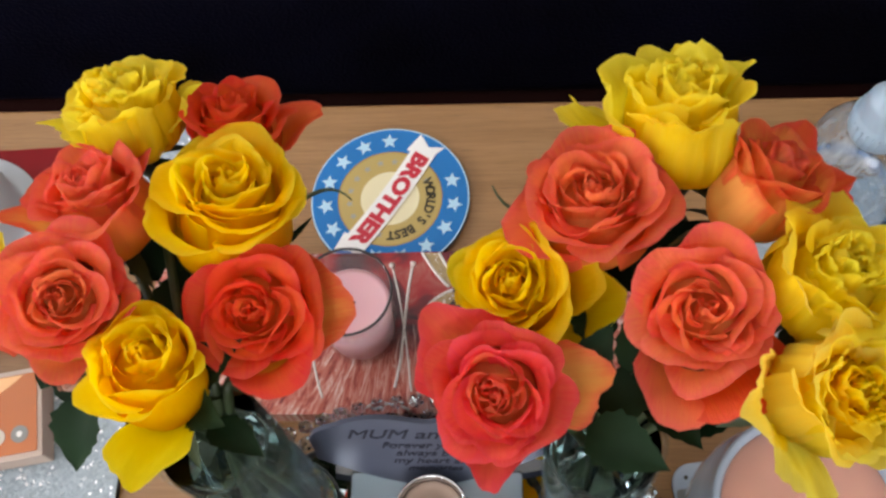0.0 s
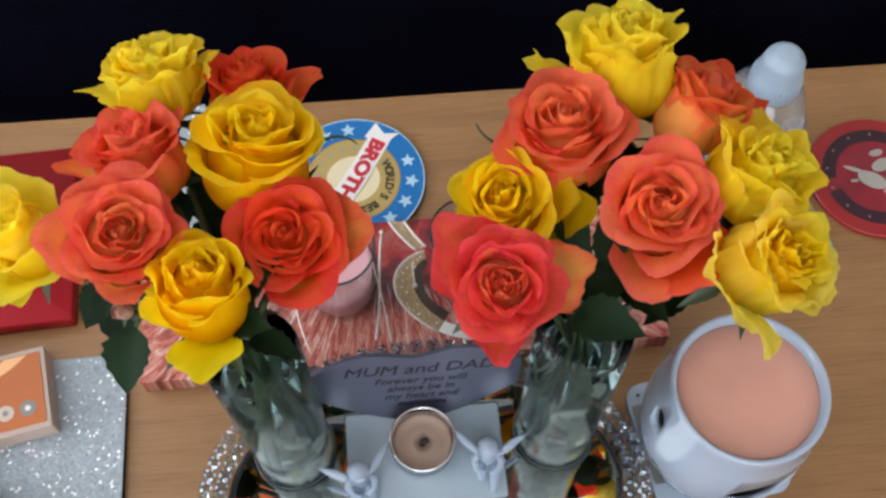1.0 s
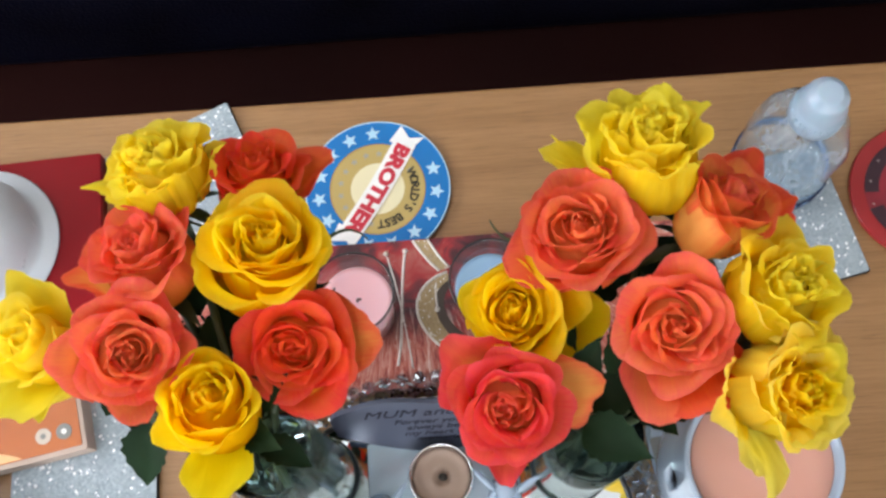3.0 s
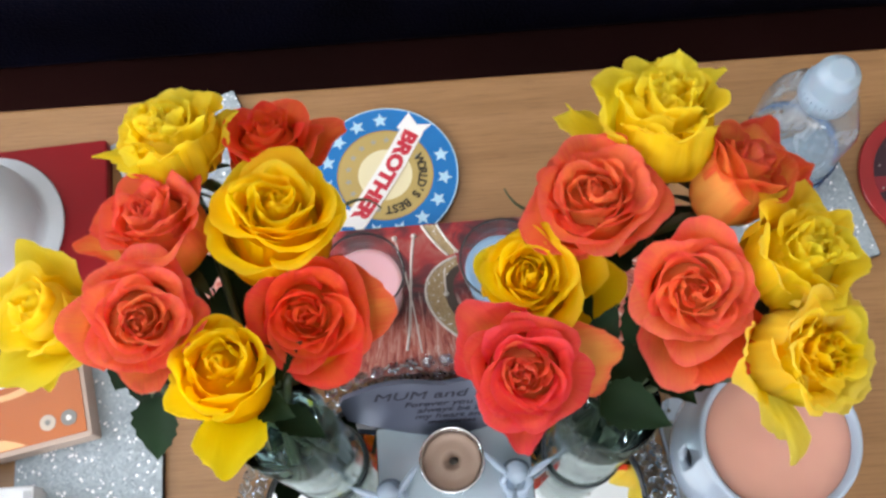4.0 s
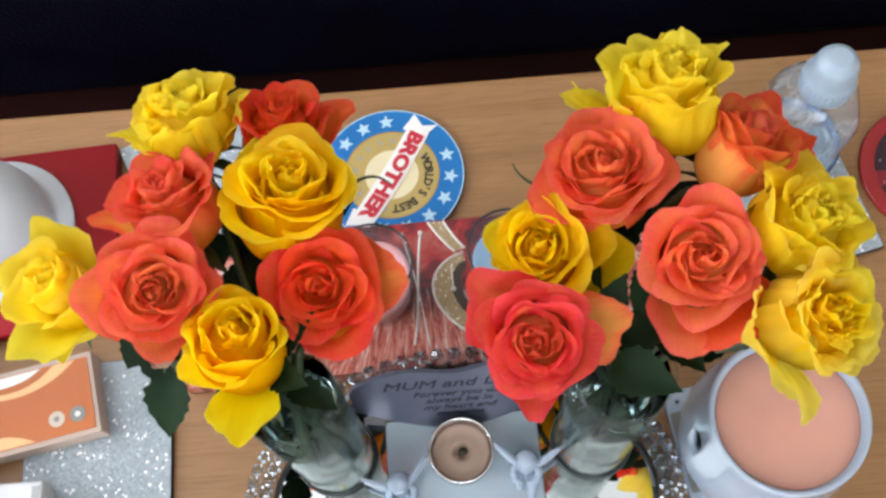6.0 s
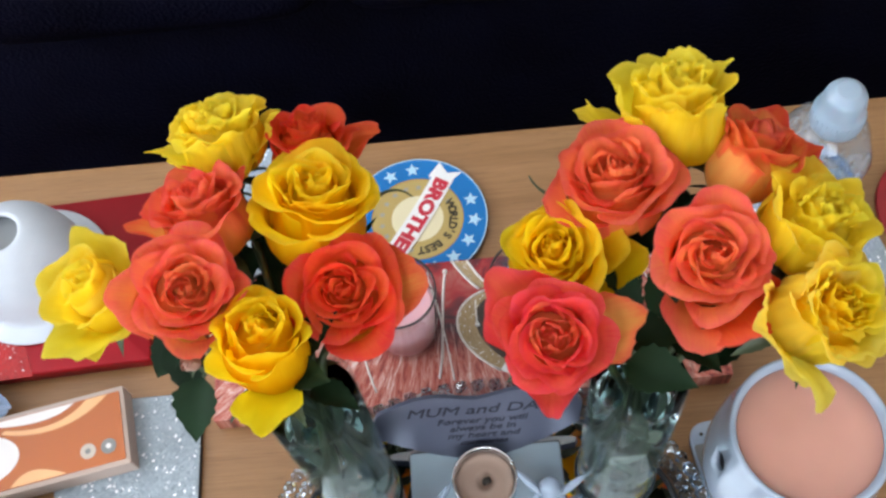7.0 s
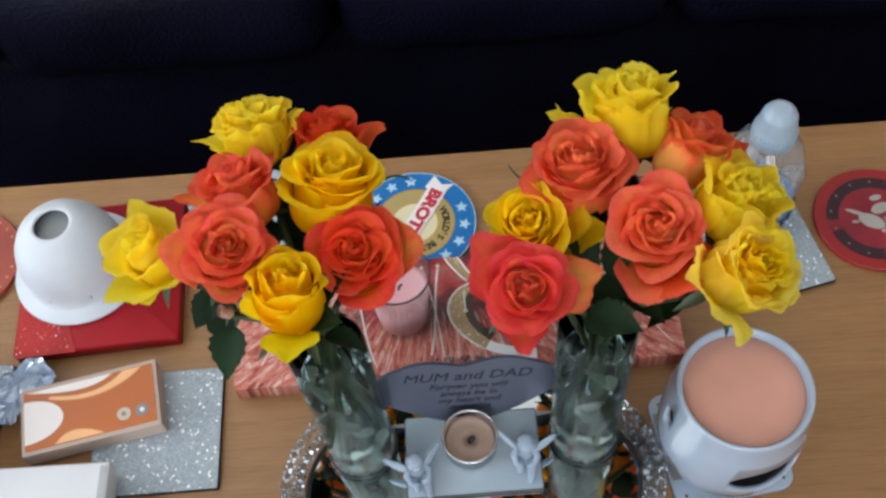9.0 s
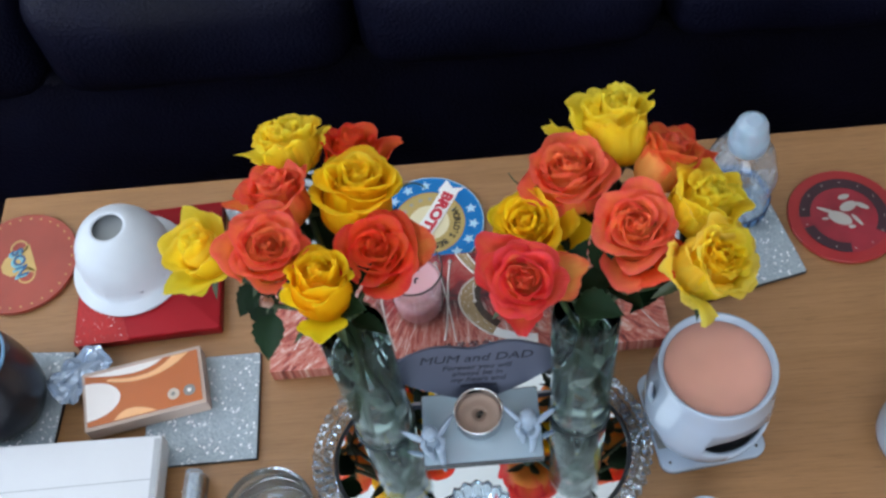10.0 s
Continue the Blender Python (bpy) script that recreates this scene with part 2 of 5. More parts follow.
MIRROR = Mat("silvered_glass", (0.86, 0.93, 0.95), 0.015, 1.0).m
PLAQUE = plain("frosted_mirror", (0.090, 0.102, 0.150), 0.38, 0.25, spread=0.06, bump=0.03)
CHROME = plain("chrome", (0.75, 0.76, 0.78), 0.12, 1.0, spread=0.05, bump=0.02)
DARK_METAL = plain("dark_edge", (0.02, 0.022, 0.025), 0.3)
CERAMIC = plain("white_glaze", (0.37, 0.45, 0.56), 0.16, spread=0.03, bump=0.02, Coat_Weight=0.3)
BISQUE = plain("white_bisque", (0.57, 0.62, 0.68), 0.6, spread=0.06, grain=90, bump=0.5)
GREY_GLASS = plain("grey_glass", (0.22, 0.24, 0.25), 0.25)
# dark grey that stands in for the shade inside the warmer
INNER_SHADE = plain("inner_shade", (0.10, 0.10, 0.11), 0.8)
PEACH_WAX = plain("peach_wax", (0.70, 0.335, 0.26), 0.42, spread=0.11, grain=55, bump=0.08, Subsurface_Weight=0.15)
PINK_WAX = plain("pink_wax", (0.86, 0.47, 0.52), 0.5, spread=0.06, grain=30, Subsurface_Weight=0.15)
BLUE_WAX = plain("blue_wax", (0.28, 0.46, 0.66), 0.5, spread=0.06, grain=30)
CREAM_WAX = plain("tealight_wax", (0.40, 0.28, 0.22), 0.5, spread=0.1, grain=50)
WICK = plain("wick", (0.03, 0.025, 0.02), 0.9)
FROST = plain("frosted_glass_figure", (0.52, 0.63, 0.76), 0.26, spread=0.14, Transmission_Weight=0.45, IOR=1.3)
SILVER_GLITTER = make_glitter("silver_glitter", (0.29, 0.355, 0.40), (0.36, 0.425, 0.47), 620.0, 0.955)
RED_GLITTER = make_glitter("red_glitter", (0.30, 0.008, 0.01), (0.52, 0.02, 0.02), 900, 0.99)
LINE_GLITTER = make_glitter("line_glitter", (0.55, 0.50, 0.46), (0.85, 0.82, 0.78), 1300)
GOLD_GLITTER = make_glitter("gold_paint", (0.30, 0.21, 0.11), (0.44, 0.32, 0.17), 1300)
BROWN_PAINT = plain("brown_paint", (0.05, 0.028, 0.018), 0.35, spread=0.3)
BACKING = plain("black_backing", (0.012, 0.012, 0.014), 0.7)
RED_SATIN = plain("red_satin", (0.27, 0.005, 0.011), 0.42, spread=0.4, grain=14, Specular_IOR_Level=0.2)
CARD_WHITE = plain("white_card", (0.62, 0.64, 0.67), 0.5, spread=0.02, bump=0.05)
CARD_CREAM = plain("cream_card", (0.50, 0.39, 0.33), 0.6, spread=0.08)
SEAM = plain("seam_shade", (0.40, 0.42, 0.45), 0.6)
BOX_ORANGE = plain("orange_print", (0.48, 0.118, 0.016), 0.35, spread=0.2, grain=14, bump=0.03, Coat_Weight=0.3)
BOX_LIGHT = plain("light_orange_print", (0.86, 0.47, 0.22), 0.3, spread=0.1, bump=0.03)
BOX_WHITE = plain("white_print", (0.82, 0.78, 0.76), 0.3, spread=0.04, bump=0.03)
GREY_PRINT = plain("grey_print", (0.22, 0.22, 0.21), 0.4)
PALE_PRINT = plain("pale_print", (0.58, 0.50, 0.42), 0.4)
CAP = plain("white_cap_plastic", (0.34, 0.45, 0.56), 0.32, spread=0.04, bump=0.03, Subsurface_Weight=0.1)
LABEL_BLUE = plain("blue_label", (0.10, 0.22, 0.42), 0.4, spread=0.3, grain=120)
LABEL_DARK = plain("dark_label", (0.012, 0.025, 0.07), 0.4)
GLAZE_BLACK = plain("black_glaze", (0.006, 0.007, 0.012), 0.3, spread=0.1, bump=0.02)
GLAZE_BLUE = plain("blue_glaze", (0.10, 0.22, 0.36), 0.15, bump=0.02)
FOIL = plain("iridescent_foil", (0.46, 0.56, 0.70), 0.22, 0.45, spread=0.25, grain=60)
C_BLUE = plain("coaster_blue", (0.006, 0.165, 0.46), 0.4, spread=0.06, bump=0.02, Specular_IOR_Level=0.25)
C_SKY = plain("coaster_light_blue", (0.44, 0.68, 0.83), 0.35, spread=0.05, bump=0.02)
C_GOLD = plain("coaster_gold", (0.47, 0.34, 0.11), 0.35, spread=0.08, bump=0.02)
C_BROWN = plain("coaster_gold_edge", (0.33, 0.20, 0.06), 0.35, bump=0.02)
C_CREAM = plain("coaster_cream", (0.76, 0.69, 0.45), 0.35, spread=0.03, bump=0.02)
C_WHITE = plain("coaster_white", (0.84, 0.84, 0.83), 0.35, spread=0.02, bump=0.02)
C_RED = plain("coaster_letter_red", (0.56, 0.02, 0.045), 0.35, spread=0.05, bump=0.02)
C_INK = plain("coaster_ink", (0.035, 0.028, 0.012), 0.4, bump=0.02)
C_GREY = plain("coaster_grey_star", (0.33, 0.33, 0.29), 0.35, bump=0.02)
M_RED = plain("red_coaster", (0.30, 0.014, 0.017), 0.32, spread=0.12, bump=0.02)
M_CRIMSON = plain("crimson_print", (0.24, 0.012, 0.025), 0.32, spread=0.3, grain=120, bump=0.02)
M_DARK = plain("dark_print", (0.030, 0.008, 0.016), 0.32, bump=0.02)
M_GREY = plain("pale_grey_print", (0.38, 0.36, 0.33), 0.4, spread=0.15, bump=0.02)
S_RED = plain("orange_red_coaster", (0.33, 0.052, 0.032), 0.35, spread=0.2, bump=0.02)
S_YELLOW = plain("cup_yellow", (0.56, 0.37, 0.12), 0.35, spread=0.1, bump=0.02)
S_BLUE = plain("letter_blue", (0.02, 0.09, 0.22), 0.35, bump=0.02)
S_CYAN = plain("shadow_blue", (0.18, 0.46, 0.55), 0.35, bump=0.02)
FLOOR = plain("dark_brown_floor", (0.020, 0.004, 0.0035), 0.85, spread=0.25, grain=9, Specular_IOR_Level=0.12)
WALL = plain("cream_wall", (0.72, 0.67, 0.60), 0.8, spread=0.04, grain=20)
CEIL = plain("white_ceiling", (0.86, 0.86, 0.86), 0.8, spread=0.03, grain=20)
FRAME_WHITE = plain("white_frame", (0.78, 0.78, 0.78), 0.35, spread=0.03)

# ---- mesh tools ----
ORIGIN = {}


def thing(name, at, label, category, group="", kind=""):
    """An Empty at the base of a thing, which its parts hang on."""
    ob = new(name)
    ob.location = at
    ob.empty_display_size = 0.01
    ORIGIN[ob] = Vector(at)
    return tagged(ob, label, category, group, kind)


def part(name, bm, material, parent=None, label="", smooth=True):
    """Links a bmesh, built in world places, as one mesh under a thing or a part."""
    base = ORIGIN[parent] if parent else Vector((0, 0, 0))
    bmesh.ops.translate(bm, verts=bm.verts, vec=-base)
    me = bpy.data.meshes.new(name)
    bm.normal_update()
    bm.to_mesh(me)
    bm.free()
    for p in me.polygons:
        p.use_smooth = smooth
    me.materials.append(material)
    ob = new(name, me)
    ob.parent = parent
    ORIGIN[ob] = base
    return tagged(ob, label)


def grown(bm, m):
    bmesh.ops.transform(bm, matrix=m, verts=bm.verts)
    return bm


def block(x0, x1, y0, y1, z0, z1, bevel=0.0, seg=2):
    bm = bmesh.new()
    bmesh.ops.create_cube(bm, size=1)
    bmesh.ops.scale(bm, vec=(x1 - x0, y1 - y0, z1 - z0), verts=bm.verts)
    bmesh.ops.translate(bm, vec=((x0 + x1) / 2, (y0 + y1) / 2, (z0 + z1) / 2), verts=bm.verts)
    if bevel:
        bmesh.ops.bevel(bm, geom=bm.edges[:], offset=bevel, segments=seg, affect="EDGES", profile=0.5)
    return bm


def slab(w, d, h, corner, edge, n=6):
    """A flat block with rounded corners and softened edges, centred, standing on z = 0."""
    pts = []
    for sx, sy, a in ((1, 1, 0), (-1, 1, 90), (-1, -1, 180), (1, -1, 270)):
        for i in range(n + 1):
            q = radians(a + 90 * i / n)
            pts.append((sx * (w / 2 - corner) + corner * math.cos(q), sy * (d / 2 - corner) + corner * math.sin(q)))
    return prism(pts, 0, h, edge)


def prism(pts, z0, z1, edge=0.0):
    """An outline raised from z0 to z1, with a small chamfer at its top."""
    bm = bmesh.new()
    cx, cy = sum(p[0] for p in pts) / len(pts), sum(p[1] for p in pts) / len(pts)
    levels = [(z0, 1.0), (z1, 1.0)]
    if edge:
        far = max(math.hypot(p[0] - cx, p[1] - cy) for p in pts)
        levels = [(z0, 1.0), (z1 - edge, 1.0), (z1 - edge * 0.3, 1 - 0.3 * edge / far), (z1, 1 - edge / far)]
    rings = [[bm.verts.new((cx + (x - cx) * s, cy + (y - cy) * s, z)) for x, y in pts] for z, s in levels]
    n = len(pts)
    for a, b in zip(rings, rings[1:]):
        for i in range(n):
            bm.faces.new((a[i], a[(i + 1) % n], b[(i + 1) % n], b[i]))
    bm.faces.new(rings[0][::-1])
    bm.faces.new(rings[-1])
    return bm


def lathe(profile, n=48, wobble=0.0):
    """A profile of (radius, height) turned about z. A radius of 0 closes the end."""
    bm = bmesh.new()
    rings = []
    for r, z in profile:
        if r < 1e-6:
            rings.append([bm.verts.new((0, 0, z))])
        else:
            rings.append([bm.verts.new((r * (1 + wobble * math.sin(5 * i)) * math.cos(2 * math.pi * i / n), r * math.sin(2 * math.pi * i / n), z)) for i in range(n)])
    for a, b in zip(rings, rings[1:]):
        for i in range(n):
            j = (i + 1) % n
            if len(a) == 1 and len(b) > 1:
                bm.faces.new((a[0], b[j], b[i]))
            elif len(b) == 1 and len(a) > 1:
                bm.faces.new((a[i], a[j], b[0]))
            elif len(a) > 1:
                bm.faces.new((a[i], a[j], b[j], b[i]))
    bmesh.ops.recalc_face_normals(bm, faces=bm.faces)
    return bm


def tube(points, radius, sides=8):
    """A round rod along points; radius may be a number or one for each point."""
    bm = bmesh.new()
    pts = [Vector(p) for p in points]
    radii = [radius] * len(pts) if isinstance(radius, float) else radius
    rings = []
    for i, p in enumerate(pts):
        t = (pts[min(i + 1, len(pts) - 1)] - pts[max(i - 1, 0)]).normalized()
        a = t.orthogonal().normalized() if i == 0 else (rings_axis - t * rings_axis.dot(t)).normalized()
        rings_axis = a
        b = t.cross(a)
        rings.append([bm.verts.new(p + radii[i] * (a * math.cos(2 * math.pi * k / sides) + b * math.sin(2 * math.pi * k / sides))) for k in range(sides)])
    for r, s in zip(rings, rings[1:]):
        for k in range(sides):
            bm.faces.new((r[k], r[(k + 1) % sides], s[(k + 1) % sides], s[k]))
    bm.faces.new(rings[0][::-1])
    bm.faces.new(rings[-1])
    return bm


def bend(a, b, c, d, n=12):
    """Points along a Bezier curve."""
    a, b, c, d = Vector(a), Vector(b), Vector(c), Vector(d)
    return [a * (1 - t) ** 3 + b * 3 * t * (1 - t) ** 2 + c * 3 * t * t * (1 - t) + d * t ** 3 for t in (i / n for i in range(n + 1))]


def joined(*bms):
    out = bmesh.new()
    for b in bms:
        me = bpy.data.meshes.new("piece")
        b.to_mesh(me)
        b.free()
        out.from_mesh(me)
        bpy.data.meshes.remove(me)
    return out


def disc(r, z0, z1, n=64, at=(0, 0)):
    return prism([(at[0] + r * math.cos(2 * math.pi * i / n), at[1] + r * math.sin(2 * math.pi * i / n)) for i in range(n)], z0, z1)


def ring(r0, r1, z0, z1, n=72, a0=0.0, a1=360.0):
    """A flat band between two radii, whole or a stretch of it."""
    bm = bmesh.new()
    whole = a1 - a0 >= 360
    steps = n if whole else n + 1
    rows = []
    for i in range(steps):
        q = radians(a0 + (a1 - a0) * i / n)
        rows.append([bm.verts.new((r * math.cos(q), r * math.sin(q), z)) for r, z in ((r0, z0), (r1, z0), (r1, z1), (r0, z1))])
    for i in range(n):
        a, b = rows[i], rows[(i + 1) % steps]
        for k in range(4):
            bm.faces.new((a[k], a[(k + 1) % 4], b[(k + 1) % 4], b[k]))
    if not whole:
        bm.faces.new(rows[0])
        bm.faces.new(rows[-1][::-1])
    bmesh.ops.recalc_face_normals(bm, faces=bm.faces)
    return bm


def star(r, z0, z1, at, turn=0.0, inner=0.45):
    return prism([(at[0] + (r if i % 2 == 0 else r * inner) * math.cos(turn + math.pi * i / 5), at[1] + (r if i % 2 == 0 else r * inner) * math.sin(turn + math.pi * i / 5)) for i in range(10)], z0, z1)


def words(body, size, depth=0.0002, shear=0.0, wide=1.0, bold=0.0):
    """Raised lettering as a bmesh, centred, lying on z = 0."""
    cu = bpy.data.curves.new("lettering", "FONT")
    cu.body, cu.size, cu.extrude, cu.shear, cu.align_x, cu.align_y = body, size, depth, shear, "CENTER", "CENTER"
    cu.offset = bold
    cu.resolution_u = 3
    ob = new("lettering", cu)
    bpy.context.view_layer.update()
    me = bpy.data.meshes.new_from_object(ob.evaluated_get(bpy.context.evaluated_depsgraph_get()))
    bm = bmesh.new()
    bm.from_mesh(me)
    bmesh.ops.scale(bm, vec=(wide, 1, 1), verts=bm.verts)
    bpy.data.objects.remove(ob)
    bpy.data.meshes.remove(me)
    bpy.data.curves.remove(cu)
    return bm


def cut(bm, *cutters):
    """The solid bm with the cutters' solids taken out."""
    def solid(name, b):
        me = bpy.data.meshes.new(name)
        b.to_mesh(me)
        b.free()
        return new(name, me)
    body = solid("body", bm)
    for b in cutters:
        other = solid("cutter", b)
        mod = body.modifiers.new("cut", "BOOLEAN")
        mod.operation, mod.object, mod.solver = "DIFFERENCE", other, "EXACT"
        bpy.context.view_layer.update()
        me = bpy.data.meshes.new_from_object(body.evaluated_get(bpy.context.evaluated_depsgraph_get()))
        body.modifiers.clear()
        body.data = me
        bpy.data.objects.remove(other)
    out = bmesh.new()
    out.from_mesh(body.data)
    bpy.data.objects.remove(body)
    return out


def at(bm, x, y, z=0.0, turn=0.0):
    return grown(bm, pose(x, y, z, 0, 0, turn))


# ---- the room ----
FLOOR_Z, X0, X1, Y0, Y1, TOP = -0.44, -2.3, 2.3, -2.3, 1.56, 1.9


def structure(name, bm, material, label):
    ob = part(name, bm, material, None, label, smooth=False)
    return tagged(ob, kind="structure", category=name.split("_")[0])


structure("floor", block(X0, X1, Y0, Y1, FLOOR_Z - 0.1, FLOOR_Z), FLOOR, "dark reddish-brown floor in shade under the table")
structure("ceiling", block(X0 - 0.15, X1 + 0.15, Y0 - 0.15, Y1 + 0.15, TOP, TOP + 0.1), CEIL, "plain white painted ceiling")
structure("wall_north", block(X0, X1, Y1, Y1 + 0.15, FLOOR_Z, TOP), WALL, "plain cream painted wall behind the sofa")
SX0, SX1 = -1.1, 0.7
structure("wall_south", joined(
    block(X0, SX0, Y0 - 0.15, Y0, FLOOR_Z, TOP), block(SX1, X1, Y0 - 0.15, Y0, FLOOR_Z, TOP),
    block(SX0, SX1, Y0 - 0.15, Y0, FLOOR_Z, 0.4), block(SX0, SX1, Y0 - 0.15, Y0, 1.62, TOP)), WALL, "cream painted wall with a wide window")
structure("wall_east", block(X1, X1 + 0.15, Y0, Y1, FLOOR_Z, TOP), WALL, "plain cream painted wall")
WY0, WY1, WZ0, WZ1 = -0.70, 1.10, 0.4, 1.62
structure("wall_west", joined(
    block(X0 - 0.15, X0, Y0, WY0, FLOOR_Z, TOP), block(X0 - 0.15, X0, WY1, Y1, FLOOR_Z, TOP),
    block(X0 - 0.15, X0, WY0, WY1, FLOOR_Z, WZ0), block(X0 - 0.15, X0, WY0, WY1, WZ1, TOP)), WALL, "cream painted wall with a wide window")
win = thing("window_1", (X0 - 0.1, (WY0 + WY1) / 2, WZ0), "white framed window in the cream wall", "window", kind="structure")
for a in (WY0 + 0.025, (WY0 + WY1) / 2, WY1 - 0.025):
    part("window_frame", block(X0 - 0.14, X0 - 0.09, a - 0.024, a + 0.024, WZ0 + 0.05, WZ1 - 0.05), FRAME_WHITE, win)
for c in (WZ0 + 0.025, WZ1 - 0.025):
    part("window_frame", block(X0 - 0.14, X0 - 0.09, WY0 + 0.001, WY1 - 0.001, c - 0.024, c + 0.024), FRAME_WHITE, win)
win = thing("window_2", ((SX0 + SX1) / 2, Y0 - 0.1, WZ0), "white framed window in the cream wall", "window", kind="structure")
for a in (SX0 + 0.025, (SX0 + SX1) / 2, SX1 - 0.025):
    part("window_frame", block(a - 0.024, a + 0.024, Y0 - 0.14, Y0 - 0.09, WZ0 + 0.05, WZ1 - 0.05), FRAME_WHITE, win)
for c in (WZ0 + 0.025, WZ1 - 0.025):
    part("window_frame", block(SX0 + 0.001, SX1 - 0.001, Y0 - 0.14, Y0 - 0.09, c - 0.024, c + 0.024), FRAME_WHITE, win)

# ---- the sofa ----
sofa = thing("sofa", (0.1, 1.1, FLOOR_Z), "dark navy leather sofa with plump seat cushions", "sofa")


def cushion(x0, x1, y0, y1, z0, z1, seed):
    """A stuffed leather block: rounded, swelling towards its middle, lightly creased."""
    bm = block(x0, x1, y0, y1, z0, z1, 0.045, 4)
    bmesh.ops.subdivide_edges(bm, edges=[e for e in bm.edges if e.calc_length() > 0.09], cuts=5, use_grid_fill=True)
    c, half = Vector(((x0 + x1) / 2, (y0 + y1) / 2, (z0 + z1) / 2)), Vector(((x1 - x0) / 2, (y1 - y0) / 2, (z1 - z0) / 2))
    for v in bm.verts:
        q = Vector((v.co[k] - c[k]) / half[k] for k in range(3))
        swell = (1 - q.x * q.x) * (1 - min(1, abs(q.z)) ** 2)
        v.co.y += 0.012 * swell * (1 if q.y > 0 else -1)
        v.co.z += 0.012 * (1 - q.x ** 2) * (1 - q.y ** 2) * (1 if q.z > 0 else -1) + 0.004 * noise.noise(v.co * 9 + Vector((seed, 0, 0)))
    return bm


part("base", block(-1.61, 1.25, 0.69, 1.5, FLOOR_Z + 0.005, -0.135, 0.02), LEATHER, sofa)
for n, (a, b) in enumerate(((-1.60, -0.516), (-0.512, -0.152), (-0.148, 0.200), (0.204, 0.60), (0.604, 1.24))):
    part("seat_cushion", cushion(a, b, 0.635, 1.25, -0.132, 0.03, n), LEATHER, sofa)
    part("back_cushion", cushion(a, b, 1.16, 1.45, 0.035, 0.5, n + 9), LEATHER, sofa)
for a, b in ((-1.84, -1.612), (1.252, 1.48)):
    part("armrest", cushion(a, b, 0.66, 1.5, FLOOR_Z + 0.005, 0.2, 31), LEATHER, sofa)

# ---- the coffee table ----
TX0, TX1, TY0, TY1 = -0.478, 0.72, -0.20, 0.4165
table = thing("coffee_table", ((TX0 + TX1) / 2, (TY0 + TY1) / 2, FLOOR_Z), "oak-veneered coffee table with a smooth brown top", "table")
part("tabletop", block(TX0, TX1, TY0, TY1, -0.028, 0.0, 0.0025, 3), WOOD, table)
for a, b, c, d in ((TX0 + 0.05, TX1 - 0.05, TY1 - 0.06, TY1 - 0.042), (TX0 + 0.05, TX1 - 0.05, TY0 + 0.042, TY0 + 0.06)):
    part("apron", block(a, b, c, d, -0.09, -0.029), WOOD, table)
for a in (TX0 + 0.03, TX1 - 0.08):
    for b in (TY0 + 0.03, TY1 - 0.08):
        part("leg", block(a, a + 0.05, b, b + 0.05, FLOOR_Z, -0.029, 0.004), WOOD, table)

# ---- flat things on the table ----


def glitter_mat(x, y, turn, size=0.095, z=0.0, label=""):
    ob = thing("glitter_coaster", (x, y, z), label, "coaster", "silver glitter coasters")
    part("backing", at(slab(size, size, 0.0028, 0.0015, 0.0), x, y, z + 0.0002, turn), BACKING, ob, "black backing")
    part("glitter_face", at(slab(size - 0.0012, size - 0.0012, 0.0012, 0.0015, 0.0003), x, y, z + 0.0031, turn), SILVER_GLITTER, ob, "silver glitter top", smooth=False)
    return ob


def corner_place(cx, cy, turn, sx, sy, size=0.095):
    """The middle of a square whose corner (sx, sy) lies at (cx, cy)."""
    m = pose(0, 0, 0, 0, 0, turn) @ Vector((-sx * size / 2, -sy * size / 2, 0))
    return cx + m.x, cy + m.y


glitter_mat(-0.2640, 0.1805, 1.0, label="square silver glitter coaster under the orange packet")
glitter_mat(*corner_place(0.2515, 0.266, 13, 1, -1), 13, label="square silver glitter coaster under the water bottle")
glitter_mat(*corner_place(-0.1735, 0.4185, 23, 1, 1), 23, label="square silver glitter coaster at the table edge")
glitter_mat(-0.4320, 0.1985, -4, label="square silver glitter coaster under the black mug")

# the printed canvas under the candles
CX, CY, CT = -0.0405, 0.2545, 0.7
canvas = thing("canvas_print", (CX, CY, 0), "long canvas print in reds and pinks with glitter lines", "canvas")
part("panel", at(slab(0.332, 0.0985, 0.0158, 0.001, 0.0004), CX, CY, 0.0002, CT), PRINT, canvas, smooth=False)


def stroke(points, r, material, name="glitter_line"):
    part(name, tube([(x, y, 0.0158) for x, y in points], r, 6), material, canvas)


for way, r in (((-0.0514, 0.2960, -0.0560, 0.268, -0.0535, 0.250, -0.0590, 0.220), 0.0009), ((-0.0640, 0.2950, -0.0570, 0.272, -0.0530, 0.245, -0.0495, 0.218), 0.0006),
               ((-0.118, 0.3015, -0.112, 0.275, -0.112, 0.245, -0.100, 0.214), 0.0007), ((-0.0322, 0.273, -0.0330, 0.267, -0.0325, 0.262, -0.0322, 0.256), 0.0008),
               ((0.046, 0.3015, 0.036, 0.275, 0.040, 0.245, 0.052, 0.216), 0.0007), ((0.075, 0.3015, 0.085, 0.265, 0.105, 0.235, 0.118, 0.218), 0.0005),
               ((-0.160, 0.3015, -0.166, 0.275, -0.174, 0.245, -0.186, 0.222), 0.0006)):
    pts = bend((*way[0:2], 0), (*way[2:4], 0), (*way[4:6], 0), (*way[6:8], 0), 14)
    stroke([(p.x, p.y) for p in pts], r, LINE_GLITTER)
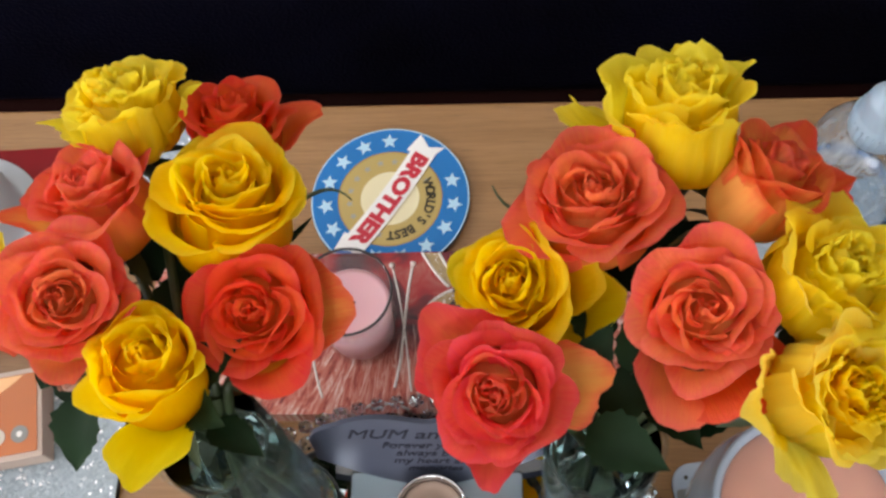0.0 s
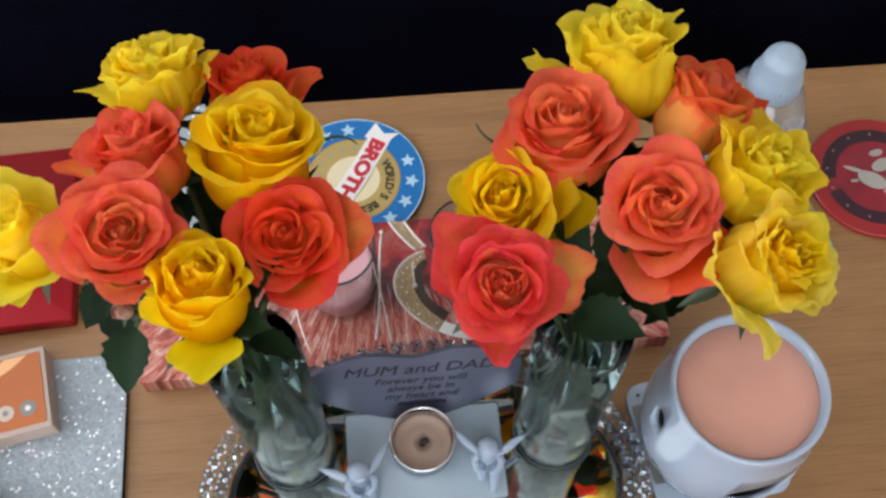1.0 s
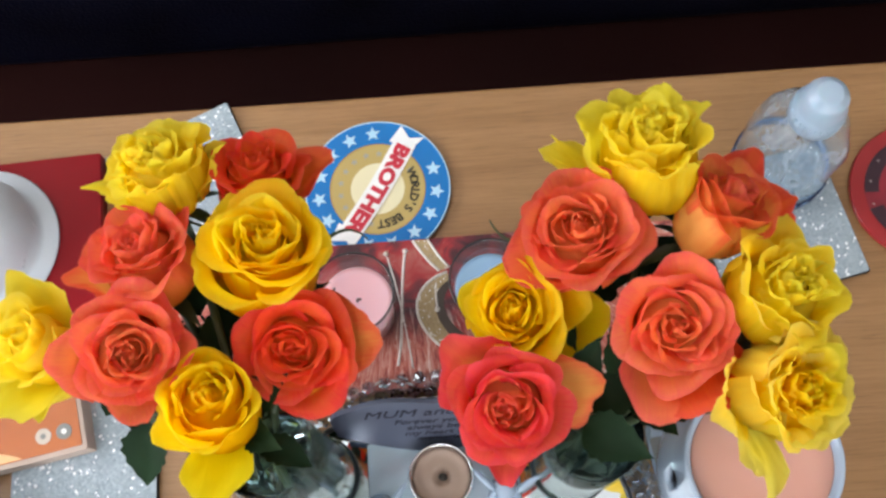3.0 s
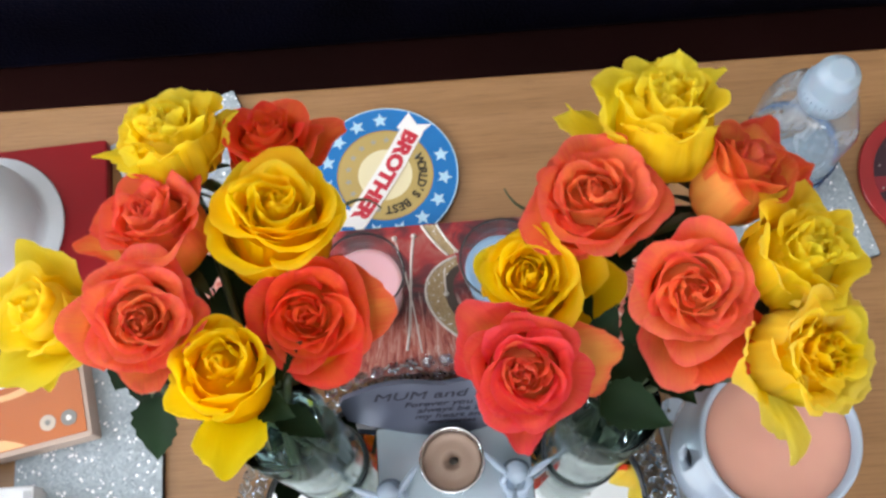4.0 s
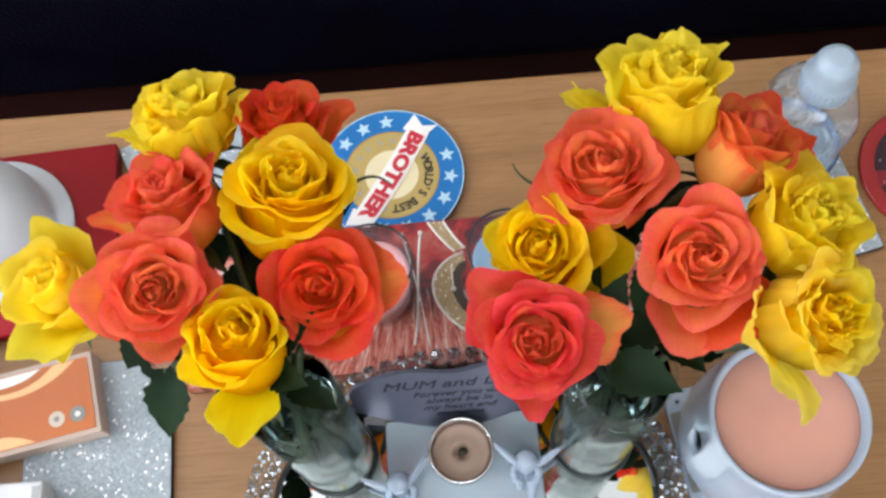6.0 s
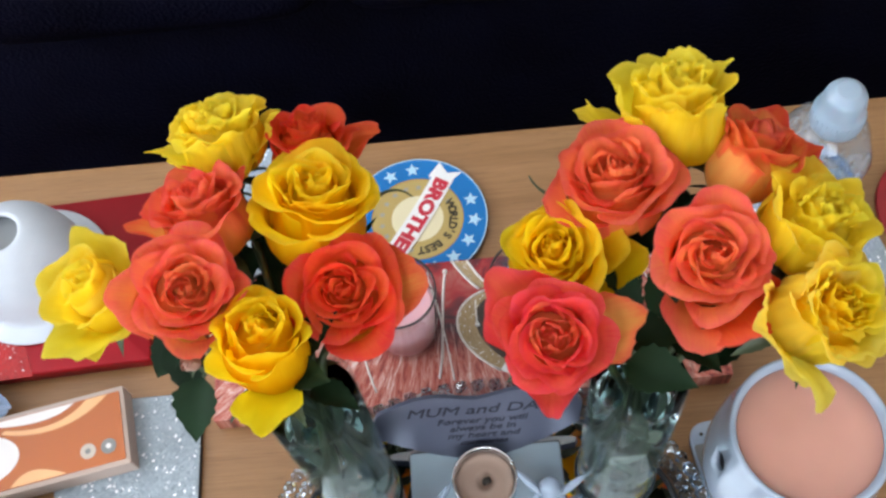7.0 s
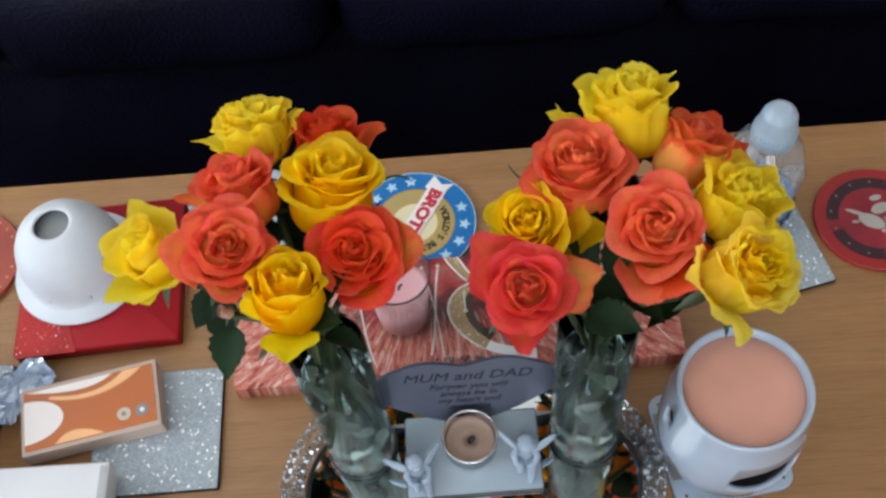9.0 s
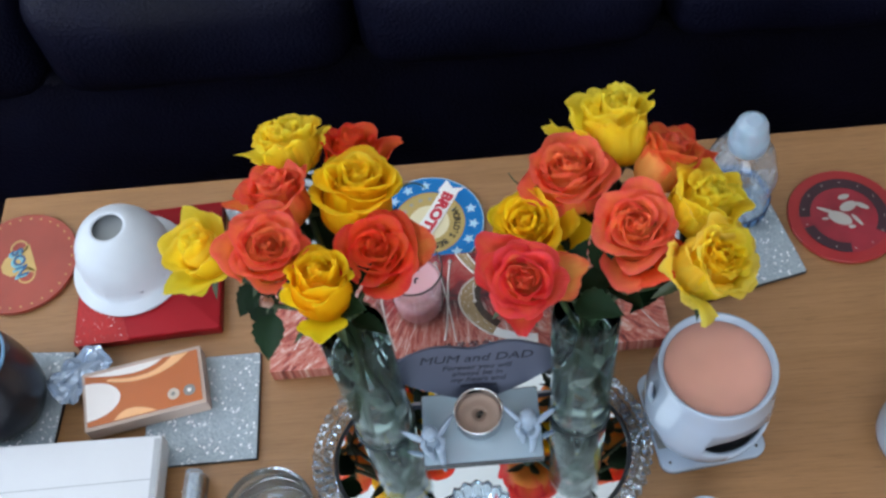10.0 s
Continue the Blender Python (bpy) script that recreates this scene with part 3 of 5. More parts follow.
for x, y in ((-0.0514, 0.2960), (-0.064, 0.295), (-0.0322, 0.2555)):
    part("glitter_blob", at(lathe([(0, 0.0158), (0.0019, 0.0158), (0.0014, 0.0172), (0, 0.0176)], 16), x, y), LINE_GLITTER, canvas)


def band(left, right, material, name, z=0.0158, h=0.0004):
    """A flat painted shape between two curves."""
    part(name, prism([(p.x, p.y) for p in left] + [(p.x, p.y) for p in right[::-1]], z + 0.0002, z + h), material, canvas, smooth=False)


# a gold ribbon that comes from the back edge, then turns round the blue candle
up_a = bend((-0.046, 0.3030, 0), (-0.042, 0.296, 0), (-0.036, 0.287, 0), (-0.0295, 0.2812, 0), 10)
up_b = bend((-0.036, 0.3030, 0), (-0.033, 0.297, 0), (-0.028, 0.288, 0), (-0.0228, 0.2832, 0), 10)
band(up_a, up_b, GOLD_GLITTER, "gold_ribbon")
c_out = bend((-0.0245, 0.2802, 0), (-0.053, 0.272, 0), (-0.053, 0.243, 0), (-0.0195, 0.2225, 0), 20)
c_in = bend((-0.0235, 0.2745, 0), (-0.0385, 0.268, 0), (-0.0370, 0.245, 0), (-0.0150, 0.2290, 0), 20)
c_dark = bend((-0.0225, 0.2700, 0), (-0.0310, 0.264, 0), (-0.0300, 0.247, 0), (-0.0110, 0.2350, 0), 20)
band(c_out, c_in, GOLD_GLITTER, "gold_curve")
band(c_in, c_dark, BROWN_PAINT, "brown_curve")
for line in (up_a, up_b, c_out):
    stroke([(p.x, p.y) for p in line], 0.0010, LINE_GLITTER)
tail_a = bend((-0.0195, 0.2225, 0), (-0.010, 0.217, 0), (0.004, 0.214, 0), (0.018, 0.2125, 0), 10)
tail_b = bend((-0.0150, 0.2290, 0), (-0.006, 0.224, 0), (0.006, 0.2215, 0), (0.018, 0.2205, 0), 10)
band(tail_a, tail_b, C_WHITE, "white_curve")
stroke([(p.x, p.y) for p in bend((-0.075, 0.2085, 0), (-0.07, 0.213, 0), (-0.058, 0.211, 0), (-0.05, 0.2075, 0), 8)], 0.0008, LINE_GLITTER)

# the red packet under the white dome
RX, RY, RT = -0.3200, 0.3140, 3.0
packet = thing("red_packet", (RX, RY, 0), "flat red satin packet with a glittering corner", "packet")
part("cover", at(slab(0.128, 0.131, 0.0118, 0.002, 0.0012), RX, RY, 0.0002, RT), RED_SATIN, packet)
part("glitter_corner", at(prism([(-0.0625, -0.0675), (-0.015, -0.0675), (-0.03, -0.02), (-0.0625, 0.0)], 0.0121, 0.0125), RX, RY, 0, RT), RED_GLITTER, packet, "red glitter corner", smooth=False)


# the round blue coaster
def brother_coaster(x, y, turn):
    R = 0.05
    ob = thing("award_coaster", (x, y, 0), "round blue and gold coaster lettered for a brother", "coaster", "round coasters")
    m = pose(x, y, 0, 0, 0, turn)

    def lay(name, bm, mat, parent=ob):
        return part(name, grown(bm, m), mat, parent, smooth=False)
    part("backing", grown(lathe([(0, 0.0002), (R - 0.0005, 0.0002), (R, 0.0008), (R, 0.0034), (R - 0.0004, 0.004), (0, 0.004)], 72), m), LABEL_DARK, ob, smooth=False)
    lay("rim", ring(R * 0.978, R * 0.995, 0.0040, 0.0042), C_SKY)
    lay("blue_band", ring(R * 0.66, R * 0.978, 0.0040, 0.00425), C_BLUE)
    lay("gold_edge", ring(R * 0.645, R * 0.66, 0.0040, 0.0043), C_BROWN)
    lay("gold_ring", ring(R * 0.37, R * 0.645, 0.0040, 0.00425), C_GOLD)
    lay("cream_disc", disc(R * 0.37, 0.0040, 0.0042), C_CREAM)
    for i in range(15):
        q = radians(163.5 - 23.7 * i)
        p = (R * 0.81 * math.cos(q), R * 0.81 * math.sin(q))
        if abs(p[1]) > 0.0125:
            lay("star", star(0.0055, 0.00425, 0.00445, p, q), C_SKY)
    for i in range(9):
        q = radians(188 + i * 20.5)
        lay("small_star", star(0.0025, 0.00425, 0.0044, (R * 0.51 * math.cos(q), R * 0.51 * math.sin(q)), q), C_GREY)
    lay("small_star", star(0.0025, 0.00425, 0.0044, (R * 0.51 * math.cos(2.62), R * 0.51 * math.sin(2.62)), 0), C_GREY)
    lay("small_star", star(0.0025, 0.00425, 0.0044, (R * 0.51 * math.cos(0.35), R * 0.51 * math.sin(0.35)), 0), C_GREY)
    # the ribbon, with forked ends
    n = 12
    top = [(-0.0395 + 0.079 * i / n, 0.0074 + 0.0014 * math.sin(math.pi * i / n)) for i in range(n + 1)]
    low = [(0.0395 - 0.079 * i / n, -0.0082 + 0.0014 * math.sin(math.pi * (1 - i / n))) for i in range(n + 1)]
    for s in (-1, 1):
        lay("ribbon_end", prism([(s * 0.034, 0.0050), (s * 0.0478, 0.0095), (s * 0.0425, 0.0005), (s * 0.0478, -0.0090), (s * 0.034, -0.0105)][::s], 0.0043, 0.0046), C_WHITE)
    rib = lay("ribbon", prism(top + low, 0.0046, 0.0049), C_WHITE)
    text = words("BROTHER", 0.0140, 0.0001, bold=0.0008)
    wide = max(v.co.x for v in text.verts) - min(v.co.x for v in text.verts)
    high = max(v.co.y for v in text.verts) - min(v.co.y for v in text.verts)
    bmesh.ops.scale(text, vec=(0.0735 / wide, 0.0112 / high, 1), verts=text.verts)
    for v in text.verts:
        v.co.y += 0.0014 * math.cos(v.co.x / 0.0395 * math.pi / 2)
    grown(text, pose(0, -0.0004, 0.00505))
    lay("lettering", text, C_RED, rib)
    letters = "WORLD'S BEST"
    bits = []
    for i, ch in enumerate(letters):
        if ch == " ":
            continue
        q = radians(90 + 59 - 118 * (i + 0.5) / len(letters))
        bits.append(grown(words(ch, 0.0080, 0.0001, bold=0.0003), pose(R * 0.51 * math.cos(q), R * 0.51 * math.sin(q), 0.00445, 0, 0, math.degrees(q) - 90)))
    lay("arched_lettering", joined(*bits), C_INK)
    return ob


brother_coaster(-0.069, 0.3455, -122.5)


# the red coaster with the pale animal print, kept to plain shapes
def red_coaster(x, y, turn):
    R = 0.0475
    ob = thing("red_coaster", (x, y, 0), "round red coaster with a pale print on crimson", "coaster", "round coasters")
    m = pose(x, y, 0, 0, 0, turn)
    part("disc", grown(lathe([(0, 0.0002), (R - 0.0005, 0.0002), (R, 0.0008), (R, 0.0034), (R - 0.0006, 0.004), (0, 0.004)], 72), m), M_RED, ob, smooth=False)
    part("centre_print", grown(disc(R * 0.8, 0.0040, 0.0042), m), M_CRIMSON, ob, smooth=False)
    for a, b in ((-35, 178), (196, 268)):
        part("dark_border", grown(ring(R * 0.60, R * 0.8, 0.0042, 0.0044, 40, a, b), m), M_DARK, ob, smooth=False)
    for i in range(13):
        q = radians(30 + 27 * i)
        part("dot", grown(disc(0.0007, 0.0044, 0.0046, 8, (R * 0.72 * math.cos(q), R * 0.72 * math.sin(q))), m), M_GREY, ob, smooth=False)
    for u, v, a, b, q in ((-0.004, -0.003, 0.0105, 0.0062, -32), (0.0055, 0.0085, 0.0080, 0.0046, 24), (0.0040, 0.0185, 0.0050, 0.0026, 12), (0.0175, 0.0080, 0.0062, 0.0024, -34),
                          (-0.014, 0.006, 0.0085, 0.0016, -25), (0.010, -0.006, 0.007, 0.0016, -60), (0.004, -0.0125, 0.003, 0.0018, 0), (-0.0165, -0.0025, 0.003, 0.0012, 0)):
        shape = prism([(a * math.cos(2 * math.pi * i / 20), b * math.sin(2 * math.pi * i / 20)) for i in range(20)], 0, 0.0002)
        part("pale_shape", grown(shape, m @ pose(u, v, 0.0044 + 0.00003 * u * 1000 / 20 + 0.0006 * abs(a), 0, 0, q)), M_GREY, ob, smooth=False)
    return ob


red_coaster(0.2945, 0.3185, 0)


def son_coaster(x, y, turn):
    R = 0.053
    ob = thing("son_coaster", (x, y, 0), "round orange-red coaster with a yellow cup and lettering", "coaster", "round coasters")
    m = pose(x, y, 0, 0, 0, turn)
    part("disc", grown(lathe([(0, 0.0002), (R - 0.0005, 0.0002), (R, 0.0008), (R, 0.0034), (R - 0.0006, 0.004), (0, 0.004)], 72), m), S_RED, ob, smooth=False)
    for i in range(30):
        q = radians(12 * i)
        part("dot", grown(disc(0.0010, 0.0040, 0.0042, 8, (R * 0.9 * math.cos(q), R * 0.9 * math.sin(q))), m), S_YELLOW, ob, smooth=False)
    part("cup", grown(prism([(-0.016, 0.012), (-0.011, -0.012), (-0.004, -0.018), (0.004, -0.018), (0.011, -0.012), (0.016, 0.012)], 0.0040, 0.0042), m), S_YELLOW, ob, smooth=False)
    for s in (-1, 1):
        part("handle", grown(ring(0.0065, 0.0082, 0.0040, 0.0042, 28), m @ pose(s * 0.0165, 0.002, 0)), S_YELLOW, ob, smooth=False)
    part("letter_shadow", grown(words("SON", 0.0155, 0.0001, bold=0.0006), m @ pose(0.0012, -0.0035, 0.00432)), S_CYAN, ob, smooth=False)
    part("lettering", grown(words("SON", 0.0155, 0.0001, bold=0.0003), m @ pose(0, -0.001, 0.0046)), S_BLUE, ob, smooth=False)
    return ob


son_coaster(-0.447, 0.3385, -68)

# ---- ceramics ----
dome = thing("ceramic_dome", (-0.3365, 0.3205, 0.012), "white ceramic dome with a round hole on top", "ornament")
outer = [(0.0520, 0.0130), (0.0528, 0.0150), (0.0518, 0.0164), (0.0440, 0.0178), (0.0414, 0.0205), (0.0414, 0.033), (0.0400, 0.045), (0.0366, 0.056), (0.0310, 0.0662), (0.0235, 0.0736), (0.0165, 0.0772), (0.0142, 0.0776)]
inner = [(0.0134, 0.0770), (0.0134, 0.0755), (0.0220, 0.0712), (0.0290, 0.0645), (0.0345, 0.055), (0.0380, 0.0445), (0.0393, 0.033), (0.0392, 0.0225), (0.041, 0.0165), (0.0470, 0.0135), (0.0500, 0.0130), (0.0520, 0.0130)]
bm = lathe(outer + inner, 72)
for v in bm.verts:
    q = math.atan2(v.co.y, v.co.x)
    if 0.020 < v.co.z < 0.045 and math.hypot(v.co.x, v.co.y) > 0.0385:
        s = 1 + 0.010 * math.sin(9 * q) * math.sin((v.co.z - 0.02) / 0.025 * math.pi)
        v.co.x, v.co.y = v.co.x * s, v.co.y * s
part("shell", at(bm, -0.3365, 0.3205), BISQUE, dome)
part("inner_cup", at(lathe([(0, 0.0690), (0.0150, 0.0690), (0.0190, 0.0700), (0.0150, 0.0698), (0, 0.0696)], 40), -0.3365, 0.3205), GREY_GLASS, dome, "grey glass seen through the hole")
for i in range(9):
    q = radians(40 * i + 12)
    leaf_bm = lathe([(0, -0.007), (0.003, -0.002), (0.0022, 0.003), (0, 0.008)], 8)
    bmesh.ops.scale(leaf_bm, vec=(1, 0.35, 1), verts=leaf_bm.verts)
    part("relief_leaf", grown(leaf_bm, pose(-0.3365, 0.3205, 0.032) @ pose(0, 0, 0, 0, 0, math.degrees(q) - 90) @ pose(0, 0.0410, 0, 4, 30 if i % 2 else -30, 0)), BISQUE, dome)

WX, WY, MOUTH_Z, HOLE_Z = 0.1395, 0.1420, 0.058, 0.076
warmer = thing("wax_warmer", (WX, WY, 0.006), "white ceramic wax warmer full of peach wax", "burner")
body = lathe([(0, 0.0075), (0.030, 0.0075), (0.038, 0.011), (0.0450, 0.026), (0.0475, 0.044), (0.0470, 0.063), (0.0445, 0.081), (0.0416, 0.095), (0.0420, 0.1035), (0.0413, 0.1052), (0.0394, 0.1048), (0.0375, 0.098), (0.036, 0.092), (0, 0.090)], 72)
hollow = lathe([(0, 0.0125), (0.030, 0.0125), (0.036, 0.016), (0.0420, 0.029), (0.0442, 0.045), (0.0438, 0.062), (0.0412, 0.078), (0.038, 0.085), (0, 0.085)], 48)
mouth = grown(lathe([(0, -0.03), (0.022, -0.03), (0.022, 0.03), (0, 0.03)], 40), pose(0.0, -0.046, MOUTH_Z, 90, 0, 0) @ Matrix.Diagonal((1.2, 0.66, 1, 1)))
mouth = grown(mouth, pose(0, 0, 0, 0, 0, 20))
small = grown(lathe([(0, -0.02), (0.0058, -0.02), (0.0058, 0.02), (0, 0.02)], 24), pose(-0.046, 0.0, HOLE_Z, 0, 90, 0) @ Matrix.Diagonal((1.35, 1, 1, 1)))
small = grown(small, pose(0, 0, 0, 0, 0, 6))
small2 = grown(lathe([(0, -0.02), (0.0058, -0.02), (0.0058, 0.02), (0, 0.02)], 24), pose(0.046, 0.002, HOLE_Z, 0, 90, 0) @ Matrix.Diagonal((1.35, 1, 1, 1)))
low_hole = grown(lathe([(0, -0.02), (0.0058, -0.02), (0.0058, 0.02), (0, 0.02)], 24), pose(-0.046, 0.0, 0.026, 0, 90, 0) @ Matrix.Diagonal((1.5, 1, 1, 1)))
low_hole = grown(low_hole, pose(0, 0, 0, 0, 0, 28))
part("body", at(cut(body, hollow, mouth, small, small2, low_hole), WX, WY), CERAMIC, warmer, smooth=False)
for p in warmer.children[0].data.polygons:
    p.use_smooth = p.area < 2e-4
# added liner: puts the shade behind the mouth into a dark colour
part("sooty_floor", at(lathe([(0, 0.0130), (0.028, 0.0130), (0.0350, 0.0165), (0.0410, 0.0255), (0.0405, 0.0258), (0.0345, 0.0175), (0.027, 0.0142), (0, 0.0140)], 40), WX, WY), INNER_SHADE, warmer, "dark grey liner for the shade inside")
part("wax", at(lathe([(0, 0.0922), (0.0362, 0.0922), (0.0378, 0.0985), (0.0368, 0.0992), (0.024, 0.0986), (0, 0.0984)], 64), WX, WY), PEACH_WAX, warmer, "smooth peach-coloured wax")

TRX, TRY, TRT = 0.1395, 0.1440, 7.5
dish = thing("ceramic_tray", (TRX, TRY, 0), "small square white ceramic tray with rounded corners", "tray")
part("plate", at(slab(0.0835, 0.0835, 0.0062, 0.011, 0.0015), TRX, TRY, 0.0004, TRT), CERAMIC, dish)
for sx, sy in ((1, -1), (-1, -1), (1, 1), (-1, 1)):
    part("dot", at(disc(0.0012, 0.0064, 0.0068, 12, (sx * 0.034, sy * 0.034)), TRX, TRY, 0, TRT), C_INK, dish, smooth=False)
part("printed_band", at(slab(0.012, 0.05, 0.0003, 0.002, 0.0), *(pose(TRX, TRY, 0, 0, 0, TRT) @ Vector((-0.0345, 0.003, 0)))[:2], 0.0065, TRT), GREY_PRINT, dish, smooth=False)

# ---- candles in glasses ----


def candle(x, y, wax, label, level=0.045):
    z = 0.0164
    ob = thing("glass_candle", (x, y, z), label, "candle", "candles in glasses")
    r0, r1, h = 0.0205, 0.0245, 0.066
    part("glass", at(lathe([(0, z), (r0 - 0.002, z), (r0, z + 0.002), (r1, z + h - 0.001), (r1 - 0.0006, z + h), (r1 - 0.0014, z + h - 0.001), (r0 - 0.0012, z + 0.006), (0, z + 0.005)], 56), x, y), CLEAR, ob, "clear glass tumbler")
    part("rim", at(grown(ring(r1 - 0.0010, r1 + 0.0002, z + h - 0.0004, z + h + 0.0005, 64), pose(0, 0, 0)), x, y), DARK_METAL, ob, "dark glass rim")
    q = r0 + (r1 - r0) * level / h - 0.0018
    part("wax", at(lathe([(0, z + 0.0055), (r0 - 0.0018, z + 0.0065), (q, z + level), (q - 0.003, z + level - 0.0008), (0, z + level - 0.0016)], 48), x, y), wax, ob)
    part("wick", tube(bend((x, y, z + level - 0.003), (x, y, z + level + 0.003), (x + 0.001, y, z + level + 0.005), (x + 0.003, y - 0.001, z + level + 0.007), 6), 0.0007, 6), WICK, ob, "black burnt wick")
    return ob


candle(-0.0785, 0.2530, PINK_WAX, "pink wax candle in a clear glass tumbler")
candle(0.0025, 0.2560, BLUE_WAX, "pale blue wax candle in a clear glass tumbler")

# ---- water bottle ----
BX, BY = 0.2010, 0.3415
bottle = thing("water_bottle", (BX, BY, 0.0045), "small clear water bottle with a white sports cap", "bottle")
prof = [(0, 0.006), (0.024, 0.0045), (0.029, 0.007), (0.0305, 0.013), (0.0300, 0.022), (0.0305, 0.034), (0.0312, 0.046), (0.0310, 0.056), (0.0290, 0.067), (0.0245, 0.078), (0.0190, 0.086), (0.0145, 0.091), (0.0135, 0.097)]
bm = lathe(prof, 64)
for v in bm.verts:
    q = math.atan2(v.co.y, v.co.x)
    s = 1 + 0.028 * math.sin(7 * q + v.co.z * 90) * (1 if v.co.z < 0.085 else 0)
    v.co.x, v.co.y = v.co.x * s, v.co.y * s
part("body", at(bm, BX, BY), PET, bottle, "clear ribbed plastic body")
part("label_band", at(ring(0.0309, 0.0316, 0.006, 0.016, 64), BX, BY), LABEL_BLUE, bottle, "blue printed paper band")
part("dark_line", at(ring(0.0310, 0.0321, 0.016, 0.0175, 64), BX, BY), LABEL_DARK, bottle)
for i in range(9):
    q = radians(200 + 17 * i)
    part("print_bar", grown(block(-0.0016, 0.0016, -0.0003, 0.0003, -0.006, 0.006), pose(BX + 0.0318 * math.cos(q), BY + 0.0318 * math.sin(q), 0.011, 0, 0, math.degrees(q) + 90) @ Matrix.Diagonal((1, 1, 0.6, 1))), LABEL_DARK, bottle)
capm = part("cap", at(lathe([(0.0130, 0.089), (0.0158, 0.089), (0.0163, 0.0915), (0.0158, 0.101), (0.0146, 0.1035), (0.0140, 0.1050), (0.0136, 0.1100), (0.0127, 0.1155), (0.0110, 0.1190), (0.0088, 0.1200), (0.0080, 0.1218), (0.0062, 0.1222), (0, 0.1220)], 48), BX, BY), CAP, bottle, "white translucent cap")
for i in range(30):
    q = radians(12 * i)
    part("rib", grown(block(-0.0003, 0.0003, -0.0004, 0.0004, -0.005, 0.005), pose(BX + 0.0160 * math.cos(q), BY + 0.0160 * math.sin(q), 0.096, 0, 0, math.degrees(q))), CAP, capm)

# ---- orange packet of tissues or tablets ----
OX, OY, OT = -0.3105, 0.1955, 11.0
pk = thing("orange_box", (OX, OY, 0.004), "flat orange and white printed card box", "box")


def on_box(bm, z=0.0):
    return grown(bm, pose(OX, OY, z, 0, 0, OT))


part("tray", on_box(slab(0.101, 0.053, 0.0158, 0.0012, 0.0006), 0.0046), CARD_CREAM, pk, smooth=False)
part("face", on_box(slab(0.0955, 0.0465, 0.0006, 0.001, 0.0), 0.0205), BOX_ORANGE, pk, smooth=False)
part("white_circle", on_box(prism([(-0.0477, -0.0185)] + [(-0.0477 + 0.0285 * math.sin(radians(a)), -0.0015 - 0.0170 * math.cos(radians(a))) for a in range(8, 173, 8)] + [(-0.0477, 0.0155)], 0.0212, 0.0216)), BOX_WHITE, pk, smooth=False)
top_edge = 0.0228
sw = bend((-0.046, top_edge, 0), (-0.020, 0.0155, 0), (0.004, 0.0125, 0), (0.018, top_edge, 0), 14)
part("pale_swoosh", on_box(prism([(p.x, p.y) for p in sw], 0.0212, 0.0214)), BOX_WHITE, pk, smooth=False)
sw2 = bend((-0.030, 0.0140, 0), (-0.006, 0.0045, 0), (0.020, 0.0060, 0), (0.040, top_edge, 0), 14)
sw3 = bend((0.026, top_edge, 0), (0.012, 0.0100, 0), (-0.006, 0.0095, 0), (-0.028, 0.0160, 0), 14)
part("light_swoosh", on_box(prism([(p.x, p.y) for p in sw2 + sw3], 0.02115, 0.0213)), BOX_LIGHT, pk, smooth=False)
low = bend((-0.026, -0.0228, 0), (-0.018, -0.0130, 0), (-0.008, -0.0120, 0), (0.010, -0.0228, 0), 12)
part("light_swoosh", on_box(prism([(p.x, p.y) for p in low][::-1], 0.0212, 0.0213)), BOX_LIGHT, pk, smooth=False)
for a, mt in ((0.0245, PALE_PRINT), (0.0378, GREY_PRINT)):
    b = part("badge", on_box(disc(0.0050, 0.0212, 0.0215, 24, (a, -0.0122))), mt, pk, smooth=False)
    part("badge_mark", on_box(disc(0.0018, 0.0215, 0.0217, 10, (a, -0.0122))), BOX_WHITE if mt is GREY_PRINT else GREY_PRINT, b, smooth=False)

# ---- white card box ----
wb = thing("white_box", (-0.43, 0.05, 0.0045), "flat white lidded card box", "box")
part("base", block(-0.575, -0.2885, -0.085, 0.1475, 0.0048, 0.022, 0.0008), CARD_WHITE, wb, smooth=False)
part("lid", block(-0.577, -0.2865, -0.087, 0.1495, 0.0145, 0.030, 0.0012), CARD_WHITE, wb, smooth=False)
part("crease", grown(block(-0.143, 0.140, -0.0004, 0.0004, 0.0300, 0.0303), pose(-0.431, 0.110, 0, 0, 0, 1.5)), SEAM, wb, smooth=False)
part("edge_strip", block(-0.2925, -0.2880, -0.084, 0.1465, 0.0300, 0.0306), SEAM, wb, smooth=False)

# ---- mug and foil ----
MX, MY = -0.4350, 0.1985
mug = thing("mug", (MX, MY, 0.0045), "glossy black mug with a blue inside", "mug")
part("body", at(lathe([(0, 0.0046), (0.030, 0.0046), (0.036, 0.007), (0.0405, 0.018), (0.0425, 0.035), (0.0415, 0.055), (0.0385, 0.075), (0.0375, 0.088), (0.0370, 0.0895), (0.0358, 0.0890), (0.0365, 0.075), (0.039, 0.055), (0.039, 0.02), (0.030, 0.009), (0, 0.008)], 64), MX, MY), GLAZE_BLACK, mug)
part("rim_glaze", at(ring(0.0352, 0.0377, 0.0885, 0.0905, 64), MX, MY), GLAZE_BLUE, mug)
part("handle", tube(bend((MX - 0.041, MY + 0.004, 0.072), (MX - 0.075, MY + 0.02, 0.076), (MX - 0.078, MY + 0.02, 0.02), (MX - 0.041, MY + 0.002, 0.026), 14), 0.0055, 10), GLAZE_BLACK, mug)
